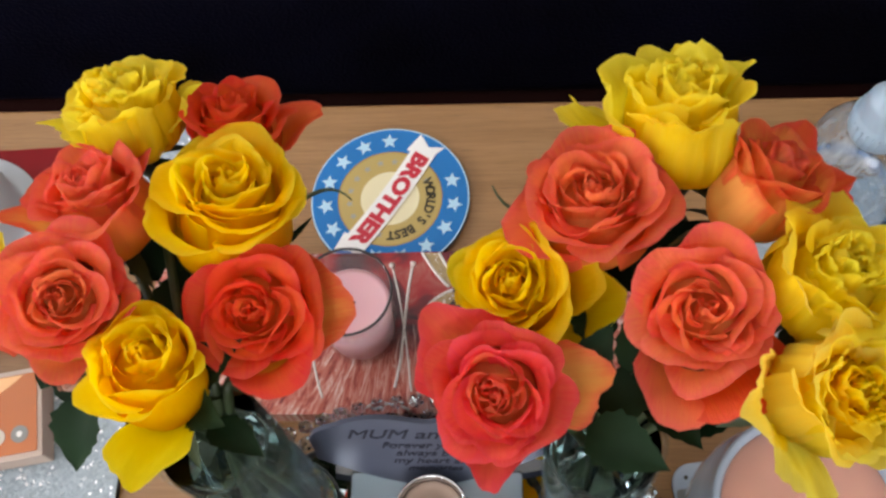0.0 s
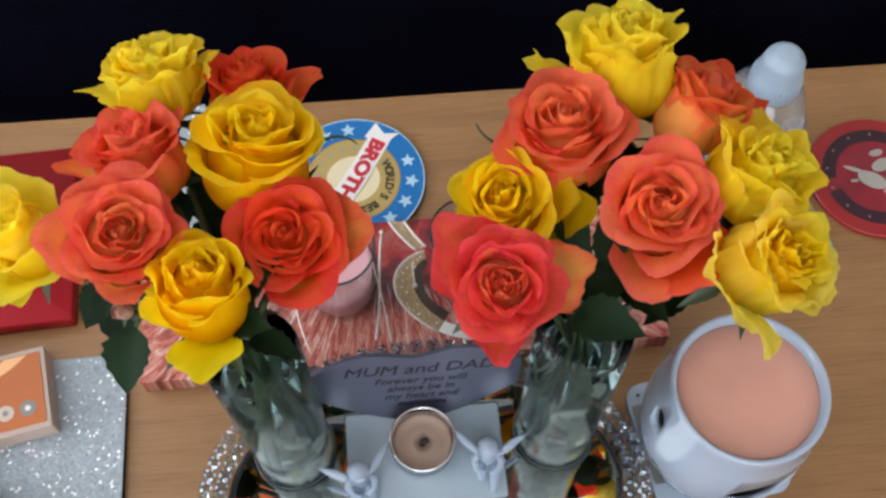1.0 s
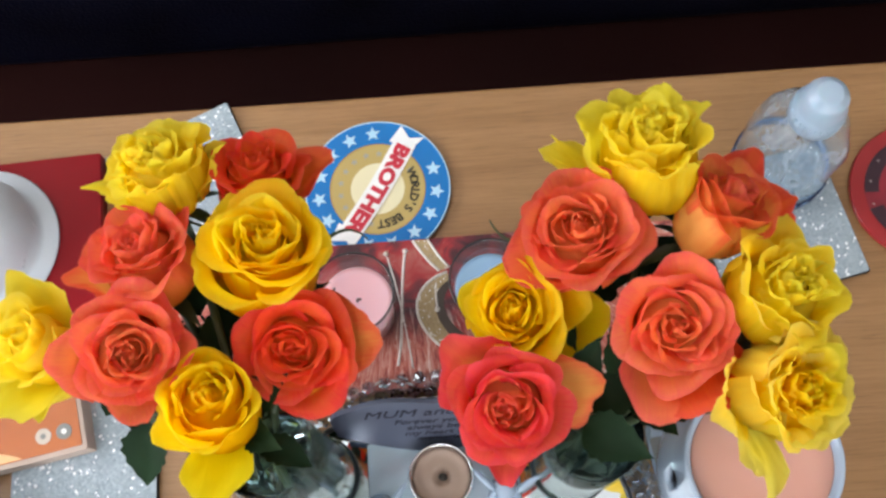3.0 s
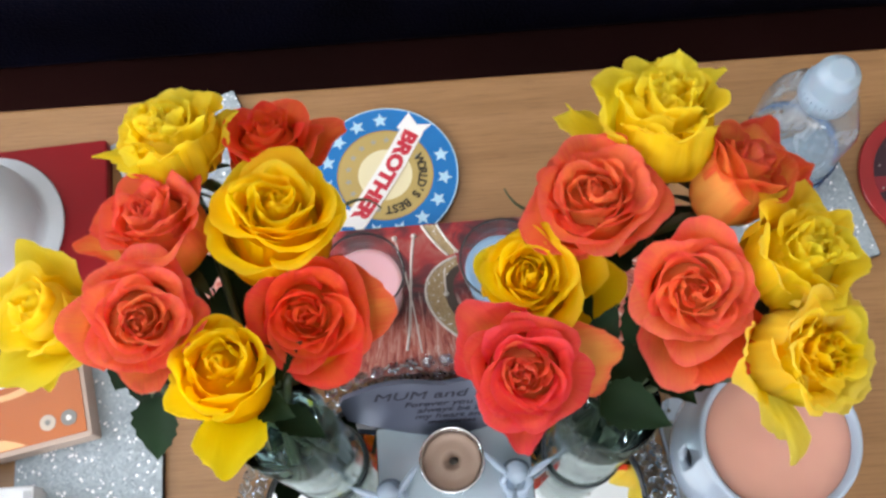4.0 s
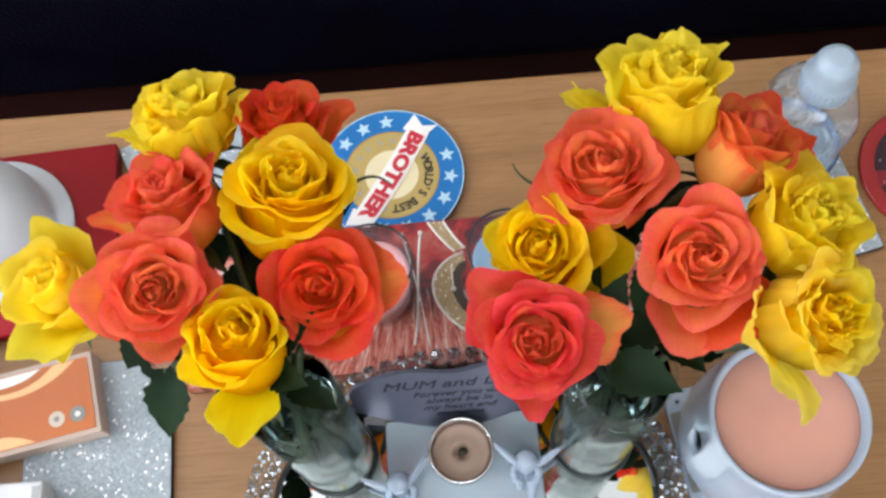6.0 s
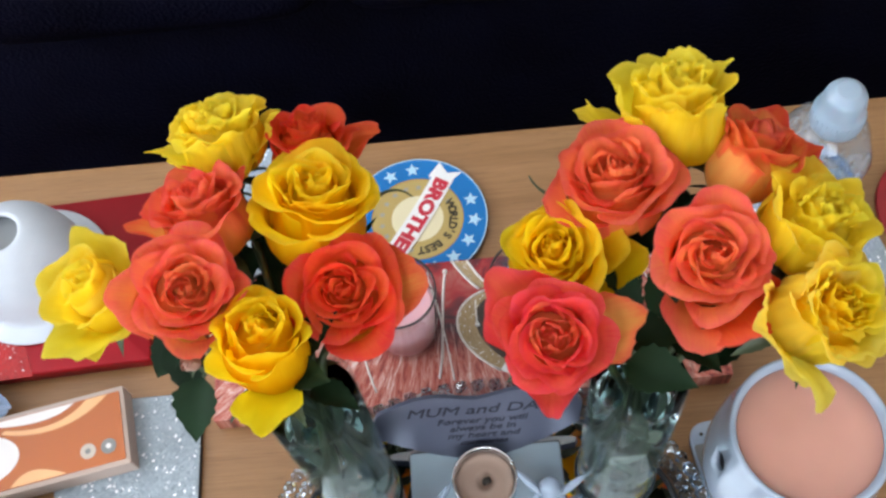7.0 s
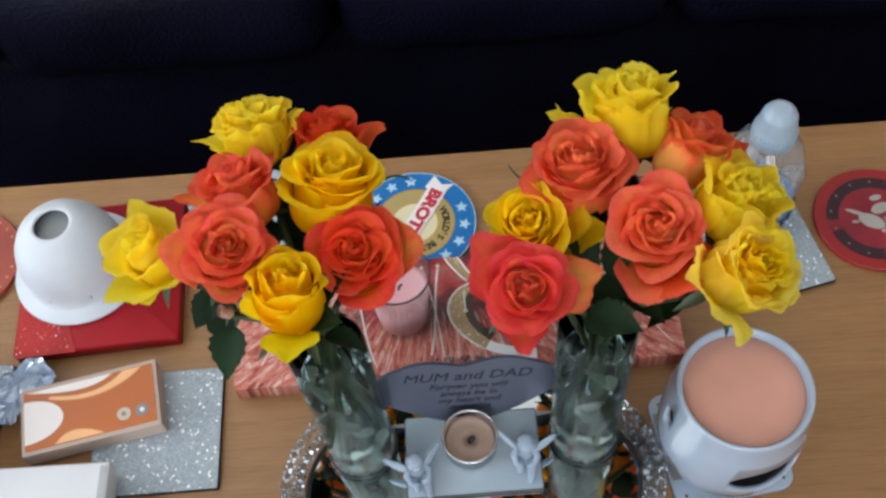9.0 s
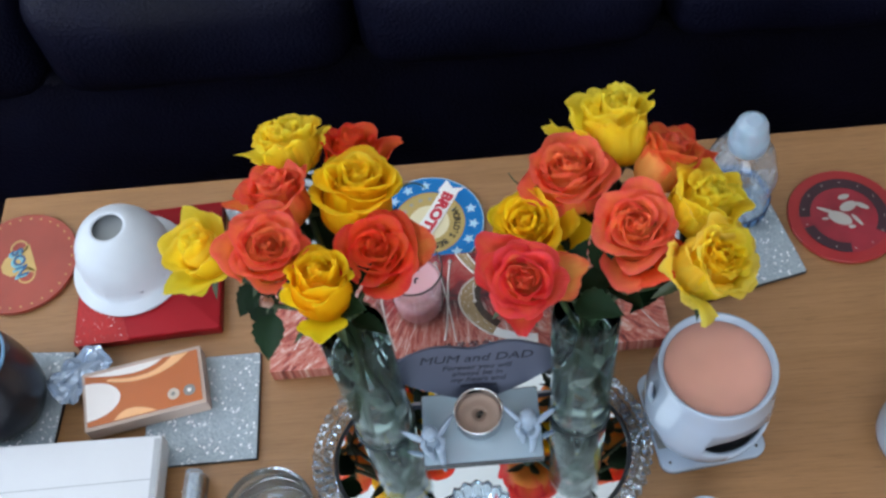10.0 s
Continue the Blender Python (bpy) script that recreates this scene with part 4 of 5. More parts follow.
wrapper = thing("foil_wrapper", (-0.364, 0.2165, 0.0045), "crumpled shiny foil sweet wrapper", "wrapper")
bm = bmesh.new()
bmesh.ops.create_grid(bm, x_segments=14, y_segments=12, size=0.5)
for v in bm.verts:
    x, y = v.co.x, v.co.y
    n1 = noise.noise(Vector((x * 5, y * 5, 3.0)))
    n2 = noise.noise(Vector((x * 11, y * 11, 8.0)))
    w = 0.65 + 0.35 * math.cos(x * 5)
    v.co = Vector((-0.3705 + 0.044 * x + 0.018 * y + 0.004 * n2, 0.2165 + 0.054 * y * w - 0.008 * x, 0.0125 + 0.009 * n1 + 0.004 * n2 + 0.010 * max(0, x)))
    v.co.z = max(v.co.z, 0.005)
part("sheet", bm, FOIL, wrapper, smooth=False)

# ---- glass by the white box ----
jar = thing("glass_jar", (-0.1935, 0.0745, 0), "clear thick-rimmed glass jar", "jar")
part("body", at(lathe([(0, 0.0004), (0.031, 0.0004), (0.0335, 0.003), (0.0345, 0.02), (0.0345, 0.046), (0.0350, 0.050), (0.0340, 0.0515), (0.0318, 0.050), (0.0312, 0.046), (0.0312, 0.008), (0, 0.006)], 56), -0.1935, 0.0745), CRYSTAL, jar)
part("lid", at(lathe([(0, 0.0525), (0.028, 0.0525), (0.031, 0.0535), (0.031, 0.056), (0.026, 0.058), (0.012, 0.0592), (0, 0.0595)], 56), -0.1935, 0.0745), CLEAR, jar, "clear glass lid")
clip = thing("clear_block", (-0.262, 0.113, 0.0), "small clear plastic block beside the box", "block")
part("body", at(slab(0.013, 0.030, 0.022, 0.003, 0.001), -0.262, 0.108, 0.0004, -3), PET, clip)
part("core", at(slab(0.008, 0.025, 0.018, 0.002, 0.001), -0.262, 0.108, 0.0022, -3), SEAM, clip, "pale core")
cup = thing("small_candle_cup", (0.1235, 0.0475, 0), "small white cup of pink wax", "candle")
part("cup", at(lathe([(0, 0.0004), (0.013, 0.0004), (0.0165, 0.004), (0.0185, 0.03), (0.0195, 0.044), (0.0188, 0.0452), (0.0175, 0.044), (0.0168, 0.03), (0.014, 0.006), (0, 0.005)], 48), 0.1235, 0.0475), CERAMIC, cup)
part("wax", at(lathe([(0, 0.006), (0.0138, 0.007), (0.0166, 0.03), (0.0172, 0.0405), (0.0150, 0.0415), (0, 0.0412)], 40), 0.1235, 0.0475), PINK_WAX, cup, "pink wax")
pot = thing("white_pot", (0.3005, 0.112, 0), "plain round white ceramic pot", "pot")
part("body", at(lathe([(0, 0.0004), (0.026, 0.0004), (0.031, 0.004), (0.034, 0.016), (0.034, 0.030), (0.031, 0.040), (0.0305, 0.042), (0.029, 0.041), (0.031, 0.030), (0.030, 0.012), (0, 0.008)], 56), 0.3005, 0.112), CERAMIC, pot)

# ---- the mirrored tray ----
TCX, TCY, TA, TB = -0.0350, 0.122, 0.1275, 0.0885
tray = thing("mirror_tray", (TCX, TCY, 0), "oval mirrored tray with a cut-crystal rim", "tray")


def oval(a, b, n=72):
    return [(TCX + a * math.cos(2 * math.pi * i / n), TCY + b * math.sin(2 * math.pi * i / n)) for i in range(n)]


part("base", prism(oval(TA - 0.010, TB - 0.010), 0.0004, 0.0085), CHROME, tray, smooth=False)
part("mirror", prism(oval(TA - 0.0135, TB - 0.0135), 0.0088, 0.0112), MIRROR, tray, "clear mirror glass", smooth=False)
part("dark_bead", tube([(x, y, 0.0122) for x, y in oval(TA - 0.0125, TB - 0.0125, 96) + oval(TA - 0.0125, TB - 0.0125, 96)[:1]], 0.0017, 8), DARK_METAL, tray, "thin dark edging")
# crystal drops round the rim, two rows that share one cut
gem = bmesh.new()
bmesh.ops.create_icosphere(gem, subdivisions=1, radius=1.0)
gem_mesh = bpy.data.meshes.new("crystal_drop")
gem.to_mesh(gem_mesh)
gem.free()
gem_mesh.materials.append(CRYSTAL)
for row, (grow, z, size, count) in enumerate(((-0.0055, 0.0125, (0.0050, 0.0084, 0.0082), 74), (0.001, 0.0215, (0.0046, 0.0074, 0.0070), 74))):
    for i in range(count):
        q = 2 * math.pi * (i + 0.5 * row) / count
        a, b = TA + grow, TB + grow
        ob = new("crystal_drop", gem_mesh)
        ob.parent = tray
        ob.location = (a * math.cos(q), b * math.sin(q), z)
        ob.rotation_euler = (0.3 * math.sin(7 * q), 0.25, math.atan2(b * math.cos(q), -a * math.sin(q)) + math.pi / 2)
        ob.scale = (size[0], size[1] * 0.62, size[2])

# small crystal dish at the front of the tray
bowl = thing("crystal_dish", (-0.0395, 0.0655, 0.0115), "small round cut-crystal dish on the mirrored tray", "dish")
bm = lathe([(0, 0.0118), (0.015, 0.0118), (0.019, 0.015), (0.025, 0.024), (0.0285, 0.031), (0.0275, 0.0322), (0.0255, 0.0312), (0.020, 0.022), (0.013, 0.0165), (0, 0.0155)], 40)
for v in bm.verts:
    q = math.atan2(v.co.y, v.co.x)
    s = 1 + 0.05 * math.cos(20 * q)
    v.co.x, v.co.y = v.co.x * s, v.co.y * s
part("body", at(bm, -0.0395, 0.0655), CRYSTAL, bowl, smooth=False)

# ---- the memorial tealight holder ----
holder = thing("memorial_candle_holder", (-0.0345, 0.143, 0.0115), "glass tealight holder with a lettered heart plaque", "candle holder")
part("glass_base", at(slab(0.093, 0.058, 0.0042, 0.002, 0.0006), -0.0335, 0.1435, 0.0116, 0.8), PLATE, holder, "mirror glass base, its reflections painted as one blue-grey", smooth=False)
for x0, x1, y0, y1 in ((-0.0463, 0.0463, -0.0299, -0.0292), (-0.0463, 0.0463, 0.0292, 0.0297), (-0.0470, -0.0466, -0.029, 0.029), (0.0466, 0.0470, -0.029, 0.029)):
    part("base_edge", grown(block(x0, x1, y0, y1, 0.0006, 0.0040), pose(-0.0335, 0.1435, 0.0116, 0, 0, 0.8)), DARK_METAL, holder, "dark edge line", smooth=False)
HM = pose(-0.0350, 0.1655, 0.0175, 62, 0, 1.5)
pts = []
for i in range(49):
    u = -1 + 2 * i / 48
    fall = max(0.0, (abs(u) - 0.55) / 0.45)
    pts.append((0.0625 * u, 0.0545 * (0.72 + 0.19 * math.sqrt(1 - fall * fall) + 0.08 * math.sin(math.pi * min(1.0, abs(u) / 0.85)) ** 1.5)))
for i in range(1, 48):
    u = 1 - 2 * i / 48
    pts.append((0.0625 * u, 0.0545 * (0.47 * abs(u) ** 1.25 - 0.03 * math.sin(math.pi * abs(u)))))
heart = part("heart_plaque", grown(prism(pts[::-1], -0.003, 0.0005), HM), PLAQUE, holder, "grey mirrored heart", smooth=False)
for body_text, size, up, wide in (("MUM and DAD", 0.0096, 0.0415, 1.45), ("Forever you will", 0.0064, 0.0330, 1.28), ("always be in", 0.0064, 0.0270, 1.28), ("my heart and", 0.0064, 0.0210, 1.28), ("memories", 0.0056, 0.0152, 1.28)):
    letters = [grown(words(body_text, size, 0.0001, shear=0.25, wide=wide), pose(d, 0.3 * d, 0.00002 * i)) for i, d in enumerate((-0.00012, 0.00012))]
    part("lettering", grown(joined(*letters), HM @ pose(0.0018, up, 0.0007, 0, 0, -1.6)), INK, heart, smooth=False)
cupt = part("tealight_cup", at(lathe([(0, 0.0180), (0.0180, 0.0180), (0.0187, 0.0200), (0.0190, 0.0335), (0.0197, 0.0345), (0.0190, 0.0352), (0.0182, 0.0345), (0.0178, 0.0250), (0, 0.0195)], 56), -0.0345, 0.1485), CHROME, holder, "polished metal cup")
part("tealight_wax", at(lathe([(0, 0.0202), (0.0172, 0.0226), (0.0171, 0.0286), (0.0150, 0.0272), (0.0105, 0.0268), (0.0074, 0.0280), (0.0052, 0.0277), (0.0036, 0.0250), (0, 0.0244)], 48, 0.02), -0.0345, 0.1485), CREAM_WAX, cupt, "used brownish wax")
part("wick", tube([(-0.0345, 0.1485, 0.0246), (-0.0343, 0.1485, 0.0286), (-0.0322, 0.1482, 0.0310)], 0.0021, 8), WICK, cupt)


def figure(x, y, turn, lift):
    """A small kneeling frosted-glass ornament with spread wings, as one plain rounded shape."""
    bits = [
        lathe([(0, 0), (0.0090, 0), (0.0098, 0.0022), (0.0080, 0.0075), (0.0064, 0.0130), (0.0050, 0.0172), (0.0030, 0.0192), (0, 0.0196)], 24, 0.06),
        grown(lathe([(0, -0.0068), (0.0038, -0.0060), (0.0064, -0.0026), (0.0070, 0.0008), (0.0056, 0.0046), (0.0026, 0.0064), (0, 0.0067)], 20, 0.05), pose(0, -0.001, 0.0235)),
        tube([(0.0035, -0.004, 0.0065), (0.0050, -0.012, 0.0052), (0.0046, -0.020, 0.0026), (0.0040, -0.0235, 0.0022)], [0.0040, 0.0036, 0.0026, 0.0016], 10),
        tube([(-0.0035, -0.004, 0.0065), (-0.0042, -0.011, 0.0050), (-0.0030, -0.0165, 0.0028)], [0.0038, 0.0032, 0.0018], 10),
    ]
    for s in (-1, 1):
        wing = lathe([(0, -0.0125), (0.0030, -0.0105), (0.0050, -0.005), (0.0046, 0.001), (0.0030, 0.0075), (0, 0.0130)], 14, 0.08)
        bmesh.ops.scale(wing, vec=(1, 0.50, 1), verts=wing.verts)
        bits.append(grown(wing, pose(s * 0.0140, 0.0035, 0.0172 + s * lift, -20, s * 74, s * 16)))
        bits.append(tube([(s * 0.0050, -0.001, 0.0158), (s * 0.0088, -0.006, 0.0122), (s * 0.0066, -0.0115, 0.0100), (s * 0.0012, -0.0135, 0.0102)], [0.0028, 0.0026, 0.0022, 0.0018], 10))
    ob = part("figurine", grown(joined(*bits), pose(x, y, 0.0160, 0, 0, turn) @ Matrix.Scale(0.92, 4)), FROST)
    return tagged(ob, "small frosted glass winged ornament beside the tealight", "figurine", "winged ornaments")


figure(-0.0730, 0.1325, 14, 0.0012)
figure(0.0035, 0.1400, -8, 0.0008)

# ---- vases ----
VASES = {"L": (-0.1110, 0.1545), "R": (0.0450, 0.1535)}
VR, VZ0, VZ1 = 0.0238, 0.0116, 0.187
for x, y in VASES.values():
    vase = thing("glass_vase", (x, y, VZ0), "tall clear glass cylinder vase holding cut roses", "vase", "glass vases")
    part("wall", at(lathe([(0.0232, VZ0 + 0.002), (0.0234, VZ0 + 0.006), (0.0234, 0.06), (0.0236, 0.12), (VR, VZ1 - 0.001), (VR - 0.0004, VZ1), (VR - 0.0012, VZ1 + 0.0002), (VR - 0.0020, VZ1 - 0.0006)], 64), x, y), GLASS, vase, "clear glass")
    part("foot", at(lathe([(0, VZ0), (0.0222, VZ0), (0.0234, VZ0 + 0.0012), (0.0228, VZ0 + 0.0045), (0.020, VZ0 + 0.0058), (0, VZ0 + 0.0056)], 64), x, y), CLEAR, vase, "thick glass foot")
    part("foot_ring", at(lathe([(0.0233, VZ0 + 0.0032), (0.0240, VZ0 + 0.0018), (0.0248, VZ0 + 0.0032), (0.0240, VZ0 + 0.0046), (0.0233, VZ0 + 0.0032)], 64), x, y), RING_GLASS, vase, "dark glass edge")
    part("water", at(lathe([(0, VZ0 + 0.0066), (0.0195, VZ0 + 0.0066), (0.0224, VZ0 + 0.009), (0.0226, 0.06), (0.0227, 0.12), (0.0228, 0.1725), (0.0220, 0.1715), (0.0200, 0.1712), (0, 0.1712)], 64), x, y), WATER, vase, "clear water")


# ---- roses ----


def petal_mesh(R, f, phi, rnd, op=1.0, droop=None, point=0.3, ruffle=1.0, nu=22, nv=20):
    """One petal in the bloom's own frame. f: 0 for the heart of the bloom, 1 for its outermost petals; op: how far it has opened;
    droop: (length, width, foot, middle, tip) in bloom radii and degrees for a petal that hangs out."""
    if droop:
        L, W, t0, tm, tt = droop[0] * R, droop[1] * R, *(radians(a) for a in droop[2:])
        rb, z0 = 0.12 * R, 0.02 * R
    ph, ph2, asym = rnd.uniform(0, 6.28), rnd.uniform(0, 6.28), rnd.uniform(0.9, 1.1)
    if droop:
        half = 1.4
        steps = 40
        prof = [(rb, z0)]
        for i in range(steps):
            s = (i + 0.5) / steps
            if s < 0.36:
                th = t0 + (tm - t0) * (s / 0.36) ** 0.8
            elif s < 0.74:
                th = tm
            else:
                th = tm + (tt - tm) * ((s - 0.74) / 0.26) ** 1.25
            r, z = prof[-1]
            prof.append((max(0.012 * R, r + math.sin(th) * L / steps), z + math.cos(th) * L / steps))
    else:
        # a cup that closes over the heart and rolls its rim further out with each turn
        near = rnd.uniform(0.90, 1.10)
        rc = R * (0.035 + 0.70 * f ** 0.95) * (0.72 + 0.28 * op) * near
        hc = R * (1.44 - 0.20 * f - 0.28 * f * f * op) * rnd.uniform(0.97, 1.03)
        roll = radians(-58 + (40 + 95 * op) * f ** 0.9 + 25 * f * f * op + rnd.uniform(-16, 16))
        lip_len = R * (0.13 + (0.31 * f ** 0.75 + 0.06 * f ** 4) * op ** 0.7) * rnd.uniform(0.85, 1.15)
        half = 2.1 - 1.1 * f
        a, b, c, d = Vector((0.05 * R, 0.55 * R * (1 - f))), Vector((rc * 1.30, (0.12 + 0.5 * (1 - f)) * R)), Vector((rc * 1.16, hc - 0.42 * R)), Vector((rc, hc))
        prof = []
        for i in range(25):
            s = i / 24
            p = a * (1 - s) ** 3 + b * 3 * s * (1 - s) ** 2 + c * 3 * s * s * (1 - s) + d * s ** 3
            prof.append((p.x, p.y))
        for i in range(15):
            th = roll * ((i + 1) / 15) ** 1.1
            r, z = prof[-1]
            prof.append((max(0.012 * R, r + math.sin(th) * lip_len / 15), z + math.cos(th) * lip_len / 15))
        steps = len(prof) - 1
        W = 0

    def along(v):
        a = min(max(v, 0), 1) * steps
        i = min(int(a), steps - 1)
        k = a - i
        return prof[i][0] * (1 - k) + prof[i + 1][0] * k, prof[i][1] * (1 - k) + prof[i + 1][1] * k

    bm = bmesh.new()
    layer = bm.loops.layers.uv.new("UVMap")
    grid, uvs = [], {}
    for j in range(nv + 1):
        row = []
        for i in range(nu + 1):
            u, v = -1 + 2 * i / nu, j / nv
            top = 1 - (0.16 + 0.12 * f) * abs(u) ** (2.6 - 1.2 * point * f) + 0.015 * math.sin(5 * u + ph) + 0.032 * min(ruffle, 1.2) * noise.noise(Vector((u * 3.5 + ph2, ph, f * 5))) + 0.018 * min(ruffle, 1.3) * noise.noise(Vector((u * 11 + ph, ph2, f * 5)))
            if ruffle < 2:
                top += 0.05 * f * math.exp(-(u / 0.16) ** 2)
            vv = min(1.0, v * top)
            r, z = along(vv)
            if droop:
                w = W * (0.34 + 0.66 * math.sin(min(1, vv / 0.62) * math.pi / 2)) * asym
                q = phi + u * min(w / max(r, 0.10 * R), half)
            else:
                q = phi + u * half * asym * (0.55 + 0.45 * math.sin(min(1, vv / 0.5) * math.pi / 2))
            lip = max(0, (vv - 0.60) / 0.40)
            k = 2.4 + 1.5 * ruffle
            r += R * (0.05 * u * (1 - 0.5 * f) + (0.028 + 0.045 * f) * min(ruffle, 1.25) * lip * math.sin(k * u + ph) + (0.34 if ruffle < 2 else 0.12) * f * lip * max(0, abs(u) - 0.30) ** 1.2 - 0.04 * u * u * min(1, vv * 2) * (1 - lip))
            z += R * (0.040 * min(ruffle, 1.5) * lip * math.sin(1.2 * k * u + ph2) - (0.28 if ruffle < 2 else 0.08) * f * lip * lip * max(0, abs(u) - 0.3))
            nz = noise.noise(Vector((u * 1.9 + ph, v * 2.3 + ph2, f * 3)))
            r += R * (0.035 + 0.035 * ruffle) * nz * v + R * (0.012 + 0.026 * max(0, ruffle - 0.6)) * lip * noise.noise(Vector((u * 6 + ph2, v * 5, ph)))
            if ruffle > 1.5:
                r += R * 0.075 * min(1.0, 2.5 * v) * noise.noise(Vector((u * 6.5 + ph, v * 1.6 + ph2, f * 7)))
                z += R * 0.05 * lip * noise.noise(Vector((u * 8 + ph2, ph, f * 9)))
            p = bm.verts.new((r * math.cos(q), r * math.sin(q), z))
            uvs[p] = (i / nu, v)
            row.append(p)
        grid.append(row)
    for a, b in zip(grid, grid[1:]):
        for i in range(nu):
            fc = bm.faces.new((a[i], a[i + 1], b[i + 1], b[i]))
            for lp in fc.loops:
                lp[layer].uv = uvs[lp.vert]
    return bm


def leaf_mesh(length, width, curl=0.25):
    """A toothed rose leaflet along +x, folded along its rib."""
    bm = bmesh.new()
    n, rows = 12, []
    for i in range(n + 1):
        s = i / n
        w = width * math.sin(math.pi * s ** 0.75) * (0.92 if i % 2 else 1.06)
        z = -curl * length * s * s
        rows.append([bm.verts.new((length * s, k * w / 2, z + abs(k) * w * 0.18)) for k in (-1, -0.5, 0, 0.5, 1)])
    for a, b in zip(rows, rows[1:]):
        for k in range(4):
            bm.faces.new((a[k], b[k], b[k + 1], a[k + 1]))
    bmesh.ops.remove_doubles(bm, verts=bm.verts, dist=1e-6)
    return bm


def rose(top, lean, R, mat, label, vase, foot, seed, n=24, op=1.0, spin=0.0, droops=(), point=0.3, outer=None, inner=None, height=1.5, ruffle=1.0):
    """A cut rose: its heart at top, its face turned along lean, its stem down into the vase."""
    rnd = random.Random(seed)
    axis = Vector((lean[0], lean[1], 1)).normalized()
    xa = (Vector((1, 0, 0)) - axis * axis.x).normalized()
    turn = Matrix((xa, axis.cross(xa), axis)).transposed().to_4x4()
    m = Matrix.Translation(Vector(top) - axis * height * R) @ turn
    vx, vy = VASES[vase]
    foot_p = Vector((vx + foot[0], vy + foot[1], VZ0 + 0.012))
    ob = thing("rose", foot_p, label, "rose", "cut roses in the vases")
    n = int(n * 1.12)
    for i in range(n):
        f = i / (n - 1)
        use = outer if outer and f > 0.72 else inner if inner and f < 0.5 else mat
        part("petal", grown(petal_mesh(R, f, spin + i * 2.39996 + rnd.uniform(-0.45, 0.45), rnd, op, None, point, ruffle), m @ pose(0, 0, 0, rnd.uniform(-6, 6) * (0.3 + f), rnd.uniform(-6, 6) * (0.3 + f), 0)), use, ob)
    wide = 0.72 + 0.28 * op
    core = grown(lathe([(0, 0.55 * R), (0.50 * R * wide, 0.68 * R), (0.60 * R * wide, 0.98 * R), (0.52 * R * wide, 1.12 * R), (0.36 * R * wide, 1.25 * R), (0.18 * R * wide, 1.34 * R), (0.05 * R, 1.47 * R), (0, 1.49 * R)], 24, 0.04), m)
    layer = core.loops.layers.uv.new("UVMap")
    for fc in core.faces:
        for lp in fc.loops:
            lp[layer].uv = (0.5, 0.78)
    part("heart", core, inner or mat, ob)
    for dx, dy, L, W, t0, tm, tt, dm in droops:
        local = turn.to_3x3().transposed() @ Vector((dx, dy, 0))
        part("petal", grown(petal_mesh(R, 1.0, math.atan2(local.y, local.x), rnd, 1.0, (L, W, t0, tm, tt), 0.9, ruffle), m), dm or outer or mat, ob)
    # the hip, sepals and stem
    part("hip", grown(lathe([(0, -0.34 * R), (0.12 * R, -0.30 * R), (0.22 * R, -0.12 * R), (0.24 * R, 0.02 * R), (0.12 * R, 0.08 * R), (0, 0.08 * R)], 16), m), STEM, ob)
    for i in range(5):
        sep = leaf_mesh(0.85 * R, 0.26 * R, 0.35)
        part("sepal", grown(sep, m @ pose(0, 0, 0, 0, 0, 72 * i + seed * 31) @ pose(0.16 * R, 0, -0.02 * R, 0, -15 + 40 * rnd.random(), 0)), STEM, ob)
    base = m @ Vector((0, 0, -0.32 * R))
    neck = Vector((vx + 0.55 * (base.x - vx), vy + 0.55 * (base.y - vy), VZ1 - 0.004))
    off = Vector((neck.x - vx, neck.y - vy))
    if off.length > VR - 0.006:
        off *= (VR - 0.006) / off.length
    neck.x, neck.y = vx + off.x, vy + off.y
    pts = bend(base, base - axis * 0.012, neck + Vector((0, 0, 0.016)), neck, 8)[:-1] + bend(neck, neck - Vector((off.x, off.y, 1 * 0.04)) * 0.8, foot_p + Vector((0, 0, 0.05)), foot_p, 10)
    part("stem", tube(pts, 0.0021, 8), STEM, ob)
    return ob, base, neck


def spray(ob, start, items):
    """Leaflets on a rose: (direction x, y, z, length, width, roll) each with a short stalk from start."""
    for dx, dy, dz, length, width, roll in items:
        d = Vector((dx, dy, dz)).normalized()
        far = start + d * 0.012
        part("leaf_stalk", tube([start, start + d * 0.006, far], 0.0008, 6), STEM, ob)
        lf = leaf_mesh(length, width)
        q = d.to_track_quat("X", "Z").to_matrix().to_4x4()
        part("leaf", grown(lf, Matrix.Translation(far) @ q @ pose(0, 0, 0, roll, 0, 0)), LEAF, ob)


LA = rose((-0.158, 0.1925, 0.232), (0.24, -0.24), 0.0262, CORAL, "open coral-pink rose with a yellow heart", "L", (0.010, -0.006), 1, 28, 1.05, 0.3, inner=PEACH, ruffle=1.3)
LB = rose((-0.090, 0.1935, 0.216), (-0.02, -0.30), 0.0285, ORANGE, "wide open orange-red rose with smooth petals", "L", (-0.012, 0.004), 2, 24, 1.1, 2.0, [(1.0, 0.1, 1.75, 0.95, 82, 34, 75, APRICOT)], inner=EMBER)
LC = rose((-0.160, 0.245, 0.229), (-0.16, 0.34), 0.0275, CORAL, "half-open red-pink rose with yellow petal feet", "L", (0.012, 0.008), 3, 22, 0.85, 1.1, [(-0.9, -0.5, 1.8, 0.6, 80, 24, 75, APRICOT)], inner=CORAL, ruffle=1.4)
